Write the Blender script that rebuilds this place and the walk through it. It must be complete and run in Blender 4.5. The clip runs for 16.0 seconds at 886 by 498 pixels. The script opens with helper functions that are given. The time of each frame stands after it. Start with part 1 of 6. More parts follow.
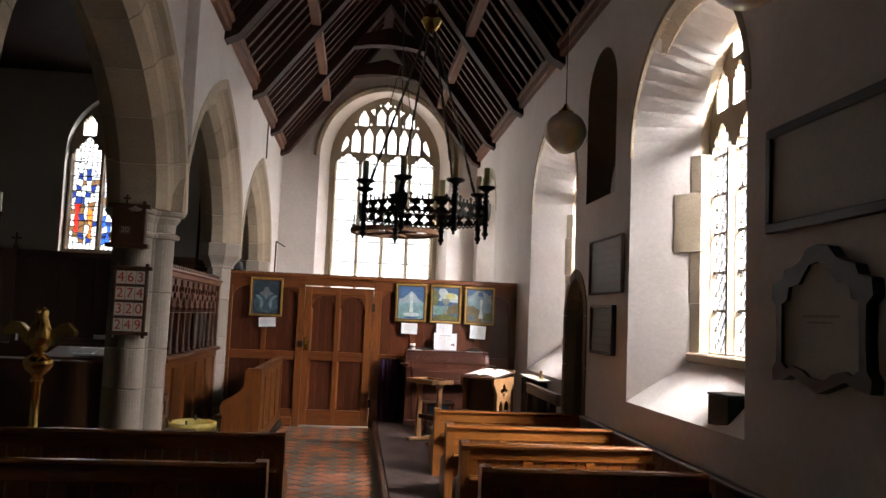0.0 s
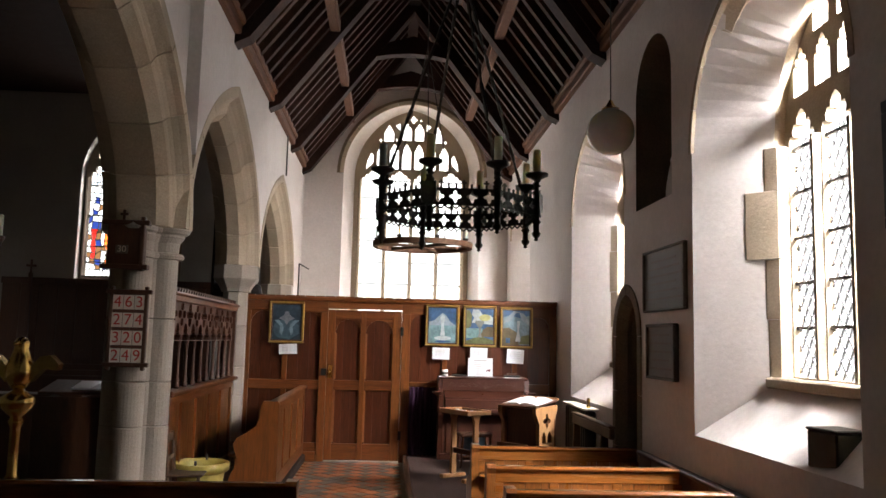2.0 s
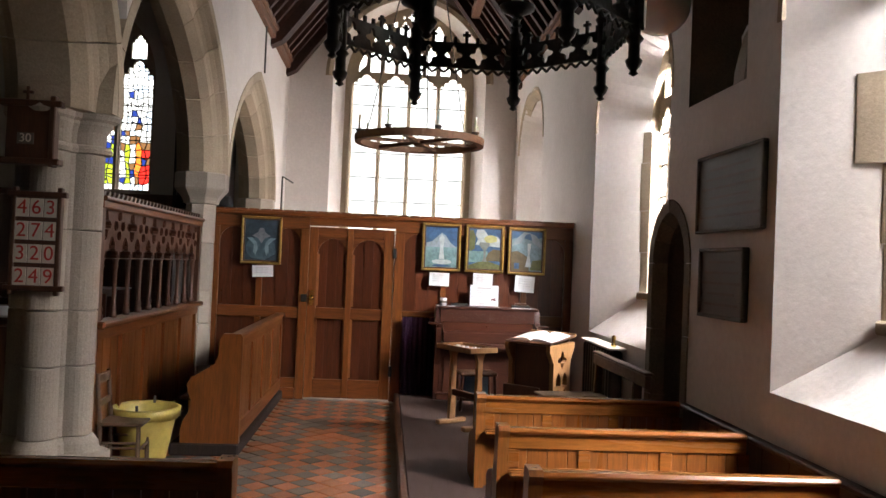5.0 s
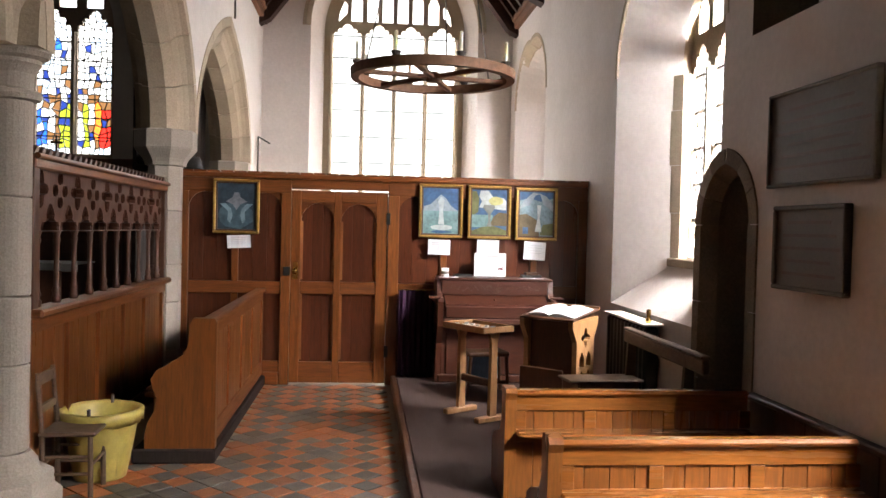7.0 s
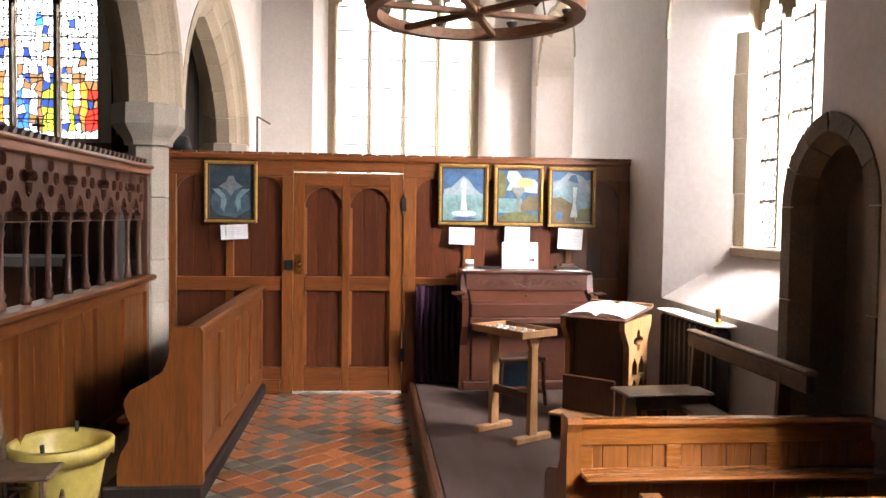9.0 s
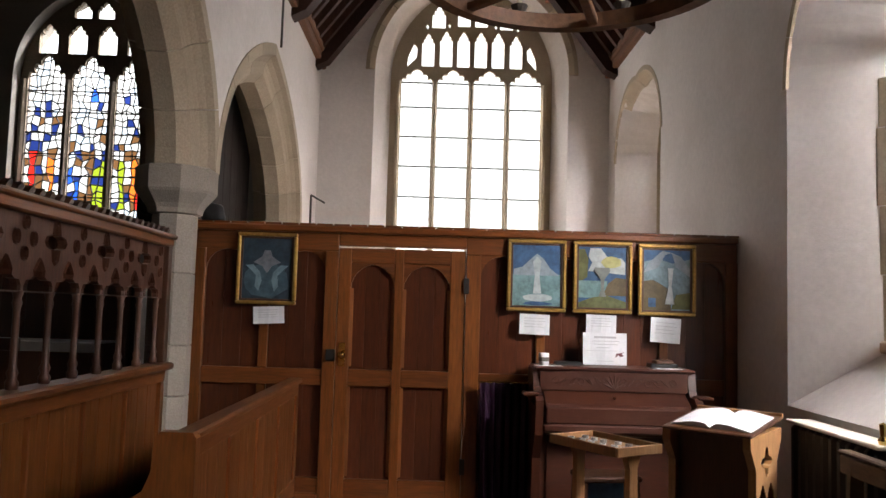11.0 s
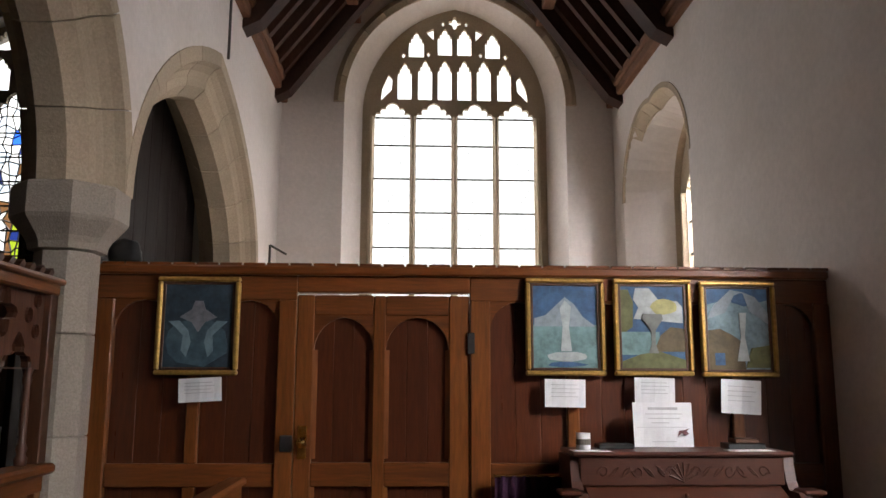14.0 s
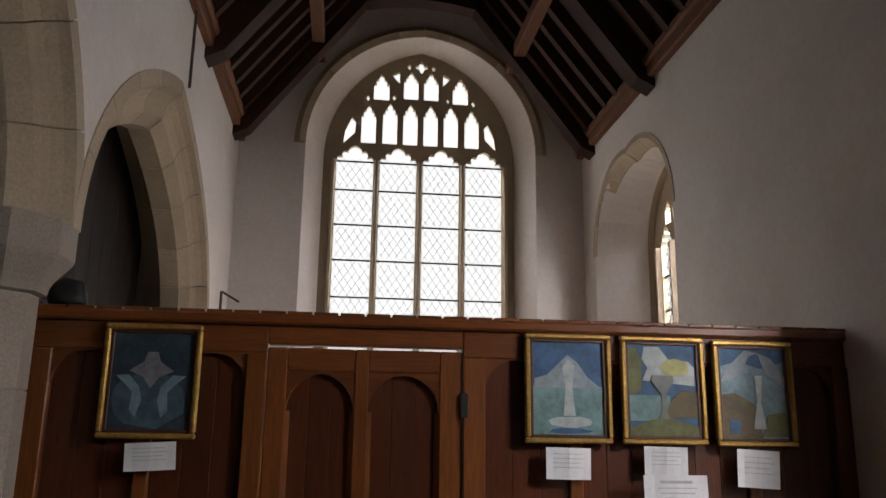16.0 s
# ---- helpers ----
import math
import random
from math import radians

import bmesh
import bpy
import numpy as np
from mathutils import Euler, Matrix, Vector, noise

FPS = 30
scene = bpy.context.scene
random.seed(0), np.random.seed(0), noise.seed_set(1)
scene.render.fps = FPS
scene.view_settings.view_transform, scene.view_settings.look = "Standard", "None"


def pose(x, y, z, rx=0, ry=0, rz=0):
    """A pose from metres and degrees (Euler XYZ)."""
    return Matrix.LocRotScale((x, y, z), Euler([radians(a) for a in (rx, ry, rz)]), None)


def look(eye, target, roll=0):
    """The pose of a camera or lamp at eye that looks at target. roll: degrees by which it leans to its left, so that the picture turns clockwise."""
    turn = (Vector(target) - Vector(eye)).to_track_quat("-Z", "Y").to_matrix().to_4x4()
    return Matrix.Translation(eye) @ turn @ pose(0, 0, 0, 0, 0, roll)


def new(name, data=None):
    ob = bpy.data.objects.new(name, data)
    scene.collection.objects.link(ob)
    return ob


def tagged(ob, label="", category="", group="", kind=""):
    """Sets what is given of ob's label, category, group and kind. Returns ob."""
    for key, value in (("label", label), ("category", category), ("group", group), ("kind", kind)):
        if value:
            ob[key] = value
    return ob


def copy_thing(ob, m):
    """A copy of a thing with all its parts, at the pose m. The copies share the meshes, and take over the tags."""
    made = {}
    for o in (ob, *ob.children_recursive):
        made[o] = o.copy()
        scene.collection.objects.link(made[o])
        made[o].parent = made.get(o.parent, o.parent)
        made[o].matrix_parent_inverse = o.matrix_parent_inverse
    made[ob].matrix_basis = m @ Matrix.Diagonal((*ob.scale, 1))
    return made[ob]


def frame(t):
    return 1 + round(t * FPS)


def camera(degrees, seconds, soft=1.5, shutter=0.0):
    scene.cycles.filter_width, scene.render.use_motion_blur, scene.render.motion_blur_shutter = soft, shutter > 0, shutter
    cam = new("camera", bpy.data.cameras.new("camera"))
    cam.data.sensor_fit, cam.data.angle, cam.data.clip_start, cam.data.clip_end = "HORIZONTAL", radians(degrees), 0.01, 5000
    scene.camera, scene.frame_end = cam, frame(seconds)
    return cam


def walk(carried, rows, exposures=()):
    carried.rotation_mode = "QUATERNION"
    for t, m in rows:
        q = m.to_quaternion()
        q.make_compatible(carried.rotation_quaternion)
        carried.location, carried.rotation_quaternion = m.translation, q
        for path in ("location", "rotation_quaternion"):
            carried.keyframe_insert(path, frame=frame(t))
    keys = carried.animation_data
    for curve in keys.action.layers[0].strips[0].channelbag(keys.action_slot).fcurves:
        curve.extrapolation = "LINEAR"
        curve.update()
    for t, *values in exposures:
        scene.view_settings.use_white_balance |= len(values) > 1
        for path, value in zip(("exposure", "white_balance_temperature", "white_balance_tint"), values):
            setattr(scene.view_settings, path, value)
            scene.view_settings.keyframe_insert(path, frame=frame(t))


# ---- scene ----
cam = camera(57.9, 16.0)
PATH = [
    (0, (0.066, -0.45, 1.623), (0.269, 1.532, 1.793), 2.4),
    (0.5, (0.059, -0.26, 1.625), (0.227, 1.727, 1.789), 0.9),
    (1, (0.047, -0.03, 1.639), (0.266, 1.945, 1.859), 1.6),
    (1.5, (0.074, 0.18, 1.625), (0.258, 2.162, 1.821), 1.0),
    (2, (0.114, 0.411, 1.626), (0.242, 2.394, 1.851), 1.4),
    (2.5, (0.119, 0.645, 1.614), (0.281, 2.632, 1.77), 0.9),
    (3, (0.112, 0.902, 1.625), (0.336, 2.88, 1.818), 1.6),
    (3.5, (0.145, 1.127, 1.617), (0.318, 3.113, 1.782), 1.4),
    (4, (0.189, 1.38, 1.621), (0.331, 3.366, 1.807), 2.3),
    (4.2, (0.197, 1.48, 1.619), (0.334, 3.47, 1.767), 2.3),
    (6.3, (0.13, 2.602, 1.624), (0.279, 4.596, 1.626), 2.3),
    (6.5, (0.1, 2.709, 1.622), (0.282, 4.701, 1.62), 1.9),
    (7, (0.042, 2.954, 1.623), (0.239, 4.944, 1.575), 1.4),
    (7.5, (0.07, 3.227, 1.599), (0.208, 5.221, 1.531), 1.1),
    (8, (0.064, 3.486, 1.604), (0.212, 5.476, 1.468), 2.7),
    (8.5, (0.008, 3.727, 1.641), (0.224, 5.711, 1.514), 1.7),
    (9, (-0.022, 3.959, 1.62), (0.162, 5.949, 1.538), 0.8),
    (9.5, (0.018, 4.231, 1.617), (0.07, 6.228, 1.699), 0.4),
    (9.7, (0.035, 4.348, 1.641), (0.097, 6.345, 1.743), 0.6),
    (11.8, (0.047, 5.485, 1.473), (0.035, 7.475, 1.671), 2.0),
    (12, (0.047, 5.598, 1.475), (0.053, 7.587, 1.69), 1.3),
    (12.5, (0.002, 5.894, 1.487), (0.098, 7.877, 1.734), 0.2),
    (13, (0.012, 6.168, 1.466), (0.058, 8.161, 1.629), 0.9),
    (13.5, (0.01, 6.445, 1.49), (0.031, 8.432, 1.717), 1.8),
    (14, (-0.064, 6.655, 1.504), (0.019, 8.627, 1.831), 0.2),
    (14.5, (-0.156, 6.836, 1.51), (0.029, 8.809, 1.775), 0.6),
    (15, (-0.161, 6.992, 1.519), (-0.022, 8.965, 1.817), 2.0),
    (15.5, (-0.189, 7.102, 1.536), (-0.015, 9.062, 1.893), 2.7),
    (16, (-0.313, 7.148, 1.562), (-0.083, 9.082, 2.02), 0.8),
]
EXPOSURES = [(0.0, -0.65), (2.5, -0.48), (3.5, -0.58), (6.4, -0.4), (7.0, -0.2), (8.0, 0.15), (9.0, 0.35), (9.5, 0.1), (12.0, -1.4), (13.0, -1.4), (14.0, -1.25), (15.0, -1.45), (16.0, -1.95)]
walk(cam, [(t, look(eye, target, roll)) for t, eye, target, roll in PATH], EXPOSURES)

# ---------------------------------------------------------------- light
def sky_world():
    w = bpy.data.worlds.new("overcast_sky")
    scene.world = w
    w.use_nodes = True
    nt = w.node_tree
    sky = nt.nodes.new("ShaderNodeTexSky")
    sky.sky_type = "NISHITA"
    sky.sun_disc = False
    sky.sun_elevation, sky.sun_rotation = radians(48), radians(150)
    sky.air_density, sky.dust_density = 1.0, 4.0
    bg = nt.nodes["Background"]
    bg.inputs["Strength"].default_value = 0.15
    nt.links.new(sky.outputs["Color"], bg.inputs["Color"])


def daylight(name, place, target, width, height, watts, tint=(1.0, 0.985, 0.97)):
    data = bpy.data.lights.new(name, "AREA")
    data.shape, data.size, data.size_y = "RECTANGLE", width, height
    data.energy, data.color = watts, tint
    ob = new(name, data)
    ob.matrix_world = look(place, target)
    return ob


sky_world()
sun_data = bpy.data.lights.new("sun", "SUN")
sun_data.energy, sun_data.angle, sun_data.color = 1.2, radians(25), (1.0, 0.96, 0.9)
sun = new("sun", sun_data)
sun.matrix_world = look((6, -4, 12), (0, 6, 0))
SKY_TINT = (1.0, 0.962, 0.98)
daylight("skylight_south_west", (3.8, 3.8, 4.05), (2.5, 5.9, 1.65), 1.5, 1.2, 5200, SKY_TINT)
daylight("skylight_south_middle", (3.6, 8.0, 3.4), (2.5, 9.95, 1.75), 1.2, 1.5, 3400, SKY_TINT)
daylight("skylight_south_east", (3.6, 13.6, 4.3), (2.5, 14.85, 2.9), 1.4, 2.0, 2500, SKY_TINT)
daylight("skylight_east", (0.49, 19.2, 9.3), (0.49, 15.2, 3.6), 5.0, 3.2, 12500, SKY_TINT)
daylight("skylight_chancel", (-4.88, 17.6, 5.6), (-4.88, 15.6, 2.8), 3.0, 2.6, 60, SKY_TINT)


def cloud_backdrop(name, corners, glow):
    """Plain white overcast sky beyond the windows."""
    m = bpy.data.materials.new(name)
    m.use_nodes = True
    nt = m.node_tree
    nt.nodes.remove(nt.nodes["Principled BSDF"])
    e = nt.nodes.new("ShaderNodeEmission")
    e.inputs["Color"].default_value = (1.0, 0.985, 0.985, 1)
    e.inputs["Strength"].default_value = glow
    nt.links.new(e.outputs[0], nt.nodes["Material Output"].inputs["Surface"])
    me = bpy.data.meshes.new(name)
    me.from_pydata(corners, [], [(0, 1, 2, 3)])
    me.materials.append(m)
    return tagged(new(name, me), "even white overcast sky", "sky", kind="structure")


cloud_backdrop("backdrop", [(7.0, -6, -2), (7.0, 22, -2), (7.0, 22, 12), (7.0, -6, 12)], 1.8)
cloud_backdrop("backdrop", [(-12, 22.5, -2), (7.0, 22.5, -2), (7.0, 22.5, 14), (-12, 22.5, 14)], 4.4)


# ---------------------------------------------------------------- materials
def shade(name, base, rough=0.7, vary=0.25, scale=3.0, fine=40.0, bump=0.15, metal=0.0, stretch=(1, 1, 1),
          stain=None, stain_amount=0.35, each=0.0, coat=0.0, spec=0.5):
    """A surface with broad stains, fine grain, fine relief, and a shift from piece to piece."""
    m = bpy.data.materials.new(name)
    m.use_nodes = True
    nt = m.node_tree
    n, ln = nt.nodes, nt.links
    bsdf = n["Principled BSDF"]
    tc = n.new("ShaderNodeTexCoord")
    info = n.new("ShaderNodeObjectInfo")
    shift = n.new("ShaderNodeVectorMath")
    shift.operation = "MULTIPLY_ADD"
    comb = n.new("ShaderNodeCombineXYZ")
    for k in range(3):
        ln.new(info.outputs["Random"], comb.inputs[k])
    ln.new(comb.outputs[0], shift.inputs[0])
    shift.inputs[1].default_value = (13.0, 7.0, 19.0)
    ln.new(tc.outputs["Object"], shift.inputs[2])
    mp = n.new("ShaderNodeMapping")
    mp.inputs["Scale"].default_value = stretch
    ln.new(shift.outputs[0], mp.inputs["Vector"])
    big, small = n.new("ShaderNodeTexNoise"), n.new("ShaderNodeTexNoise")
    big.inputs["Scale"].default_value, big.inputs["Detail"].default_value = scale, 5
    small.inputs["Scale"].default_value, small.inputs["Detail"].default_value = fine, 4
    for t in (big, small):
        t.inputs["Roughness"].default_value = 0.62
        ln.new(mp.outputs[0], t.inputs["Vector"])
    dark = tuple(c * (1 - vary) for c in base)
    light = tuple(min(1, c * (1 + vary * 0.7)) for c in base)
    ramp = n.new("ShaderNodeValToRGB")
    ramp.color_ramp.elements[0].position, ramp.color_ramp.elements[1].position = 0.3, 0.7
    ramp.color_ramp.elements[0].color, ramp.color_ramp.elements[1].color = (*dark, 1), (*light, 1)
    ln.new(small.outputs["Fac"], ramp.inputs["Fac"])
    mix = n.new("ShaderNodeMixRGB")
    mix.inputs["Color2"].default_value = (*(stain or tuple(c * 0.62 for c in base)), 1)
    ln.new(ramp.outputs["Color"], mix.inputs["Color1"])
    r2 = n.new("ShaderNodeMapRange")
    r2.inputs["From Min"].default_value, r2.inputs["From Max"].default_value = 0.45, 0.75
    r2.inputs["To Max"].default_value = stain_amount
    ln.new(big.outputs["Fac"], r2.inputs["Value"])
    ln.new(r2.outputs[0], mix.inputs["Fac"])
    last = mix.outputs["Color"]
    if each:
        hs = n.new("ShaderNodeHueSaturation")
        r3 = n.new("ShaderNodeMapRange")
        r3.inputs["To Min"].default_value, r3.inputs["To Max"].default_value = 1 - each, 1 + each
        ln.new(info.outputs["Random"], r3.inputs["Value"])
        ln.new(r3.outputs[0], hs.inputs["Value"])
        ln.new(last, hs.inputs["Color"])
        last = hs.outputs["Color"]
    ln.new(last, bsdf.inputs["Base Color"])
    r4 = n.new("ShaderNodeMapRange")
    r4.inputs["To Min"].default_value, r4.inputs["To Max"].default_value = max(0.02, rough - 0.12), min(1, rough + 0.12)
    ln.new(big.outputs["Fac"], r4.inputs["Value"])
    ln.new(r4.outputs[0], bsdf.inputs["Roughness"])
    bsdf.inputs["Metallic"].default_value = metal
    bsdf.inputs["Coat Weight"].default_value = coat
    bsdf.inputs["Specular IOR Level"].default_value = spec
    if bump:
        b = n.new("ShaderNodeBump")
        b.inputs["Strength"].default_value, b.inputs["Distance"].default_value = bump, 0.01
        ln.new(small.outputs["Fac"], b.inputs["Height"])
        ln.new(b.outputs[0], bsdf.inputs["Normal"])
    return m


def glass(name, tint=(0.96, 0.98, 0.97), rough=0.06):
    m = bpy.data.materials.new(name)
    m.use_nodes = True
    b = m.node_tree.nodes["Principled BSDF"]
    b.inputs["Base Color"].default_value = (*tint, 1)
    b.inputs["Transmission Weight"].default_value = 1.0
    b.inputs["Roughness"].default_value = rough
    b.inputs["IOR"].default_value = 1.3
    return m


PLASTER = shade("lime_plaster", (0.80, 0.74, 0.70), 0.92, 0.06, 0.9, 22, 0.3, stain=(0.58, 0.51, 0.45), stain_amount=0.45, spec=0.2)
STONE = shade("limestone", (0.47, 0.38, 0.275), 0.9, 0.16, 2.2, 60, 0.35, stain=(0.34, 0.29, 0.21), stain_amount=0.5, each=0.1, spec=0.2)
GREYSTONE = shade("grey_granite", (0.41, 0.352, 0.29), 0.88, 0.2, 3.0, 90, 0.35, stain=(0.3, 0.28, 0.24), stain_amount=0.4, each=0.09, spec=0.25)
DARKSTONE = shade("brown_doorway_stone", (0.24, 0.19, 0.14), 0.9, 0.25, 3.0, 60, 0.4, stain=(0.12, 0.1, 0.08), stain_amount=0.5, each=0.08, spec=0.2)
MORTAR = shade("mortar", (0.36, 0.32, 0.25), 0.95, 0.15, 3, 70, 0.3, spec=0.1)
WOOD = shade("varnished_pitch_pine", (0.175, 0.056, 0.0125), 0.34, 0.3, 2.0, 9, 0.08, stretch=(9, 9, 0.8), stain=(0.055, 0.014, 0.005), stain_amount=0.65, each=0.14, coat=0.2)
WOOD_X = shade("varnished_rail_pine", (0.16, 0.049, 0.012), 0.34, 0.3, 2.0, 9, 0.08, stretch=(0.8, 9, 9), stain=(0.055, 0.014, 0.005), stain_amount=0.65, each=0.14, coat=0.2)
WOOD_Y = shade("varnished_cap_pine", (0.18, 0.057, 0.014), 0.4, 0.3, 2.0, 9, 0.08, stretch=(9, 0.8, 9), stain=(0.055, 0.014, 0.005), stain_amount=0.65, each=0.14, coat=0.2)
PANEL = shade("dark_red_panel_pine", (0.082, 0.021, 0.0075), 0.32, 0.3, 2.0, 9, 0.08, stretch=(9, 9, 0.8), stain=(0.045, 0.011, 0.005), stain_amount=0.6, each=0.18, coat=0.25)
PEW = shade("polished_pew_pine", (0.27, 0.096, 0.0195), 0.26, 0.3, 1.6, 8, 0.06, stretch=(0.8, 9, 9), stain=(0.14, 0.045, 0.012), stain_amount=0.55, each=0.08, coat=0.3)
PEW_END = shade("polished_pew_end_pine", (0.23, 0.080, 0.017), 0.3, 0.3, 1.6, 8, 0.06, stretch=(9, 9, 0.8), stain=(0.13, 0.04, 0.011), stain_amount=0.55, each=0.08, coat=0.25)
OAK = shade("dark_carved_oak", (0.075, 0.028, 0.012), 0.45, 0.3, 2.0, 10, 0.12, stretch=(9, 9, 0.9), stain=(0.05, 0.02, 0.009), stain_amount=0.5, coat=0.1)
REDOAK = shade("red_brown_carved_oak", (0.095, 0.036, 0.019), 0.45, 0.3, 2.0, 10, 0.12, stretch=(9, 9, 0.9), stain=(0.055, 0.02, 0.011), stain_amount=0.5, coat=0.1)
ROOFWOOD = shade("dark_roof_timber", (0.036, 0.014, 0.0085), 0.75, 0.35, 1.5, 12, 0.25, stretch=(4, 4, 1.5), stain=(0.035, 0.016, 0.009), stain_amount=0.6, spec=0.25)
RAFTER = shade("brown_rafter", (0.054, 0.021, 0.0115), 0.75, 0.3, 1.5, 12, 0.2, stretch=(4, 8, 1.5), stain=(0.04, 0.018, 0.011), stain_amount=0.5, each=0.15, spec=0.25)
PURLIN = shade("brown_purlin", (0.15, 0.062, 0.029), 0.7, 0.3, 1.5, 12, 0.2, stretch=(8, 1, 8), stain=(0.12, 0.06, 0.03), stain_amount=0.5, spec=0.25)
LIGHTOAK = shade("pale_oak", (0.38, 0.195, 0.082), 0.5, 0.25, 2.0, 9, 0.1, stretch=(9, 9, 0.9), stain=(0.26, 0.14, 0.06), stain_amount=0.5, coat=0.05)
REDWOOD = shade("red_brown_harmonium", (0.056, 0.0145, 0.006), 0.42, 0.3, 2.0, 10, 0.08, stretch=(0.9, 9, 9), stain=(0.06, 0.018, 0.01), stain_amount=0.5, coat=0.15)
OLDWOOD = shade("worn_brown_bench", (0.12, 0.075, 0.045), 0.55, 0.3, 2.0, 12, 0.12, stretch=(2, 2, 5), stain=(0.06, 0.036, 0.02), stain_amount=0.5)
RED_TILE = shade("red_quarry_tile", (0.36, 0.118, 0.036), 0.5, 0.22, 6, 60, 0.2, stain=(0.22, 0.09, 0.05), stain_amount=0.6, each=0.28)
BLACK_TILE = shade("black_quarry_tile", (0.085, 0.078, 0.070), 0.48, 0.25, 6, 60, 0.2, stain=(0.2, 0.16, 0.11), stain_amount=0.6, each=0.35)
GROUT = shade("pale_floor_grout", (0.33, 0.29, 0.23), 0.9, 0.25, 4, 60, 0.3)
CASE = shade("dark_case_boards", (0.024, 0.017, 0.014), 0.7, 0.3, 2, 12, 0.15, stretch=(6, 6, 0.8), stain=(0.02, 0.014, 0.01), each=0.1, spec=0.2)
CARPET = shade("brown_platform_boards", (0.078, 0.050, 0.042), 0.8, 0.2, 2, 70, 0.3, stretch=(6, 1, 1), stain=(0.06, 0.036, 0.025), stain_amount=0.5, spec=0.2)
IRON = shade("blackened_iron", (0.075, 0.068, 0.06), 0.5, 0.4, 6, 50, 0.3, metal=0.3, stain=(0.12, 0.075, 0.045), stain_amount=0.5)
VERDIGRIS_LIT_IRON = shade("green_bronze_lit_iron", (0.12, 0.14, 0.125), 0.5, 0.35, 8, 50, 0.3, metal=0.3, stain=(0.05, 0.04, 0.035), stain_amount=0.6)
RUST = shade("rusty_brown_ring", (0.20, 0.092, 0.042), 0.65, 0.35, 5, 40, 0.25, stain=(0.09, 0.045, 0.025), stain_amount=0.6)
LEAD = shade("lead_came", (0.09, 0.09, 0.095), 0.6, 0.2, 5, 40, 0.1, metal=0.5)
BRASS = shade("polished_brass", (0.75, 0.5, 0.16), 0.22, 0.2, 5, 30, 0.05, metal=1.0, stain=(0.4, 0.24, 0.08), stain_amount=0.4)
WAX = shade("cream_wax", (0.9, 0.84, 0.66), 0.5, 0.06, 6, 30, 0.05)
GLOBE = shade("opal_globe_glass", (0.78, 0.76, 0.73), 0.18, 0.04, 3, 20, 0.0, stain=(0.7, 0.67, 0.63), stain_amount=0.3)
PAPER = shade("white_paper", (0.82, 0.82, 0.84), 0.85, 0.04, 4, 40, 0.1)
INK = shade("grey_ink", (0.52, 0.51, 0.53), 0.85, 0.1, 10, 60, 0.0)
GILT = shade("gilt_frame", (0.52, 0.32, 0.09), 0.38, 0.3, 8, 50, 0.15, metal=0.7, stain=(0.25, 0.14, 0.04), stain_amount=0.5)
SLATE = shade("grey_slate_tablet", (0.14, 0.12, 0.10), 0.65, 0.2, 3, 60, 0.15, stain=(0.2, 0.18, 0.15), stain_amount=0.4)
BLACKSTONE = shade("black_marble", (0.028, 0.027, 0.026), 0.45, 0.3, 5, 40, 0.08)
PALESTONE = shade("pale_inscribed_stone", (0.50, 0.47, 0.42), 0.75, 0.12, 3, 60, 0.1, stain=(0.4, 0.36, 0.3), stain_amount=0.4)
BLACKPAINT = shade("black_enamel", (0.014, 0.014, 0.014), 0.5, 0.3, 5, 40, 0.1)
YELLOW = shade("yellow_bin_plastic", (0.50, 0.40, 0.10), 0.42, 0.18, 5, 14, 0.35, stain=(0.5, 0.42, 0.16), stain_amount=0.4)
RED = shade("red_numeral_paint", (0.5, 0.05, 0.04), 0.7, 0.1, 8, 40, 0.0)
CREAM = shade("cream_card", (0.72, 0.66, 0.56), 0.8, 0.08, 6, 40, 0.05)
PURPLE = shade("dark_purple_curtain", (0.035, 0.014, 0.032), 0.9, 0.3, 3, 40, 0.2, spec=0.1)
BLUE = shade("blue_painted_board", (0.16, 0.30, 0.50), 0.6, 0.2, 4, 30, 0.1)
# The nave is unlit; its shade is put into a darker plaster colour.
SHADOWWALL = shade("shaded_nave_plaster", (0.42, 0.39, 0.35), 0.92, 0.06, 0.8, 22, 0.2, stain=(0.28, 0.25, 0.22), stain_amount=0.4, spec=0.2)
CLEAR = glass("leaded_clear_glass")
for mat_, depth_ in ((WAX, 0.03), (GLOBE, 0.25)):           # light passes into wax and opal glass
    b_ = mat_.node_tree.nodes["Principled BSDF"]
    b_.inputs["Subsurface Weight"].default_value = 1.0
    b_.inputs["Subsurface Radius"].default_value = (1.0, 0.8, 0.6)
    b_.inputs["Subsurface Scale"].default_value = depth_


# ---------------------------------------------------------------- mesh helpers
def part(name, bm, material, parent=None, label=""):
    """One mesh object out of a bmesh."""
    bmesh.ops.recalc_face_normals(bm, faces=bm.faces)
    me = bpy.data.meshes.new(name)
    bm.to_mesh(me)
    bm.free()
    for m in material if isinstance(material, (list, tuple)) else [material]:
        me.materials.append(m)
    ob = new(name, me)
    ob.parent = parent
    if label:
        ob["label"] = label
    return ob


def thing(name, label, category, group="", at=None, kind=""):
    """An Empty at the base of a thing."""
    ob = new(name)
    ob.empty_display_size = 0.1
    if at is not None:
        ob.matrix_world = at
    return tagged(ob, label, category, group, kind)


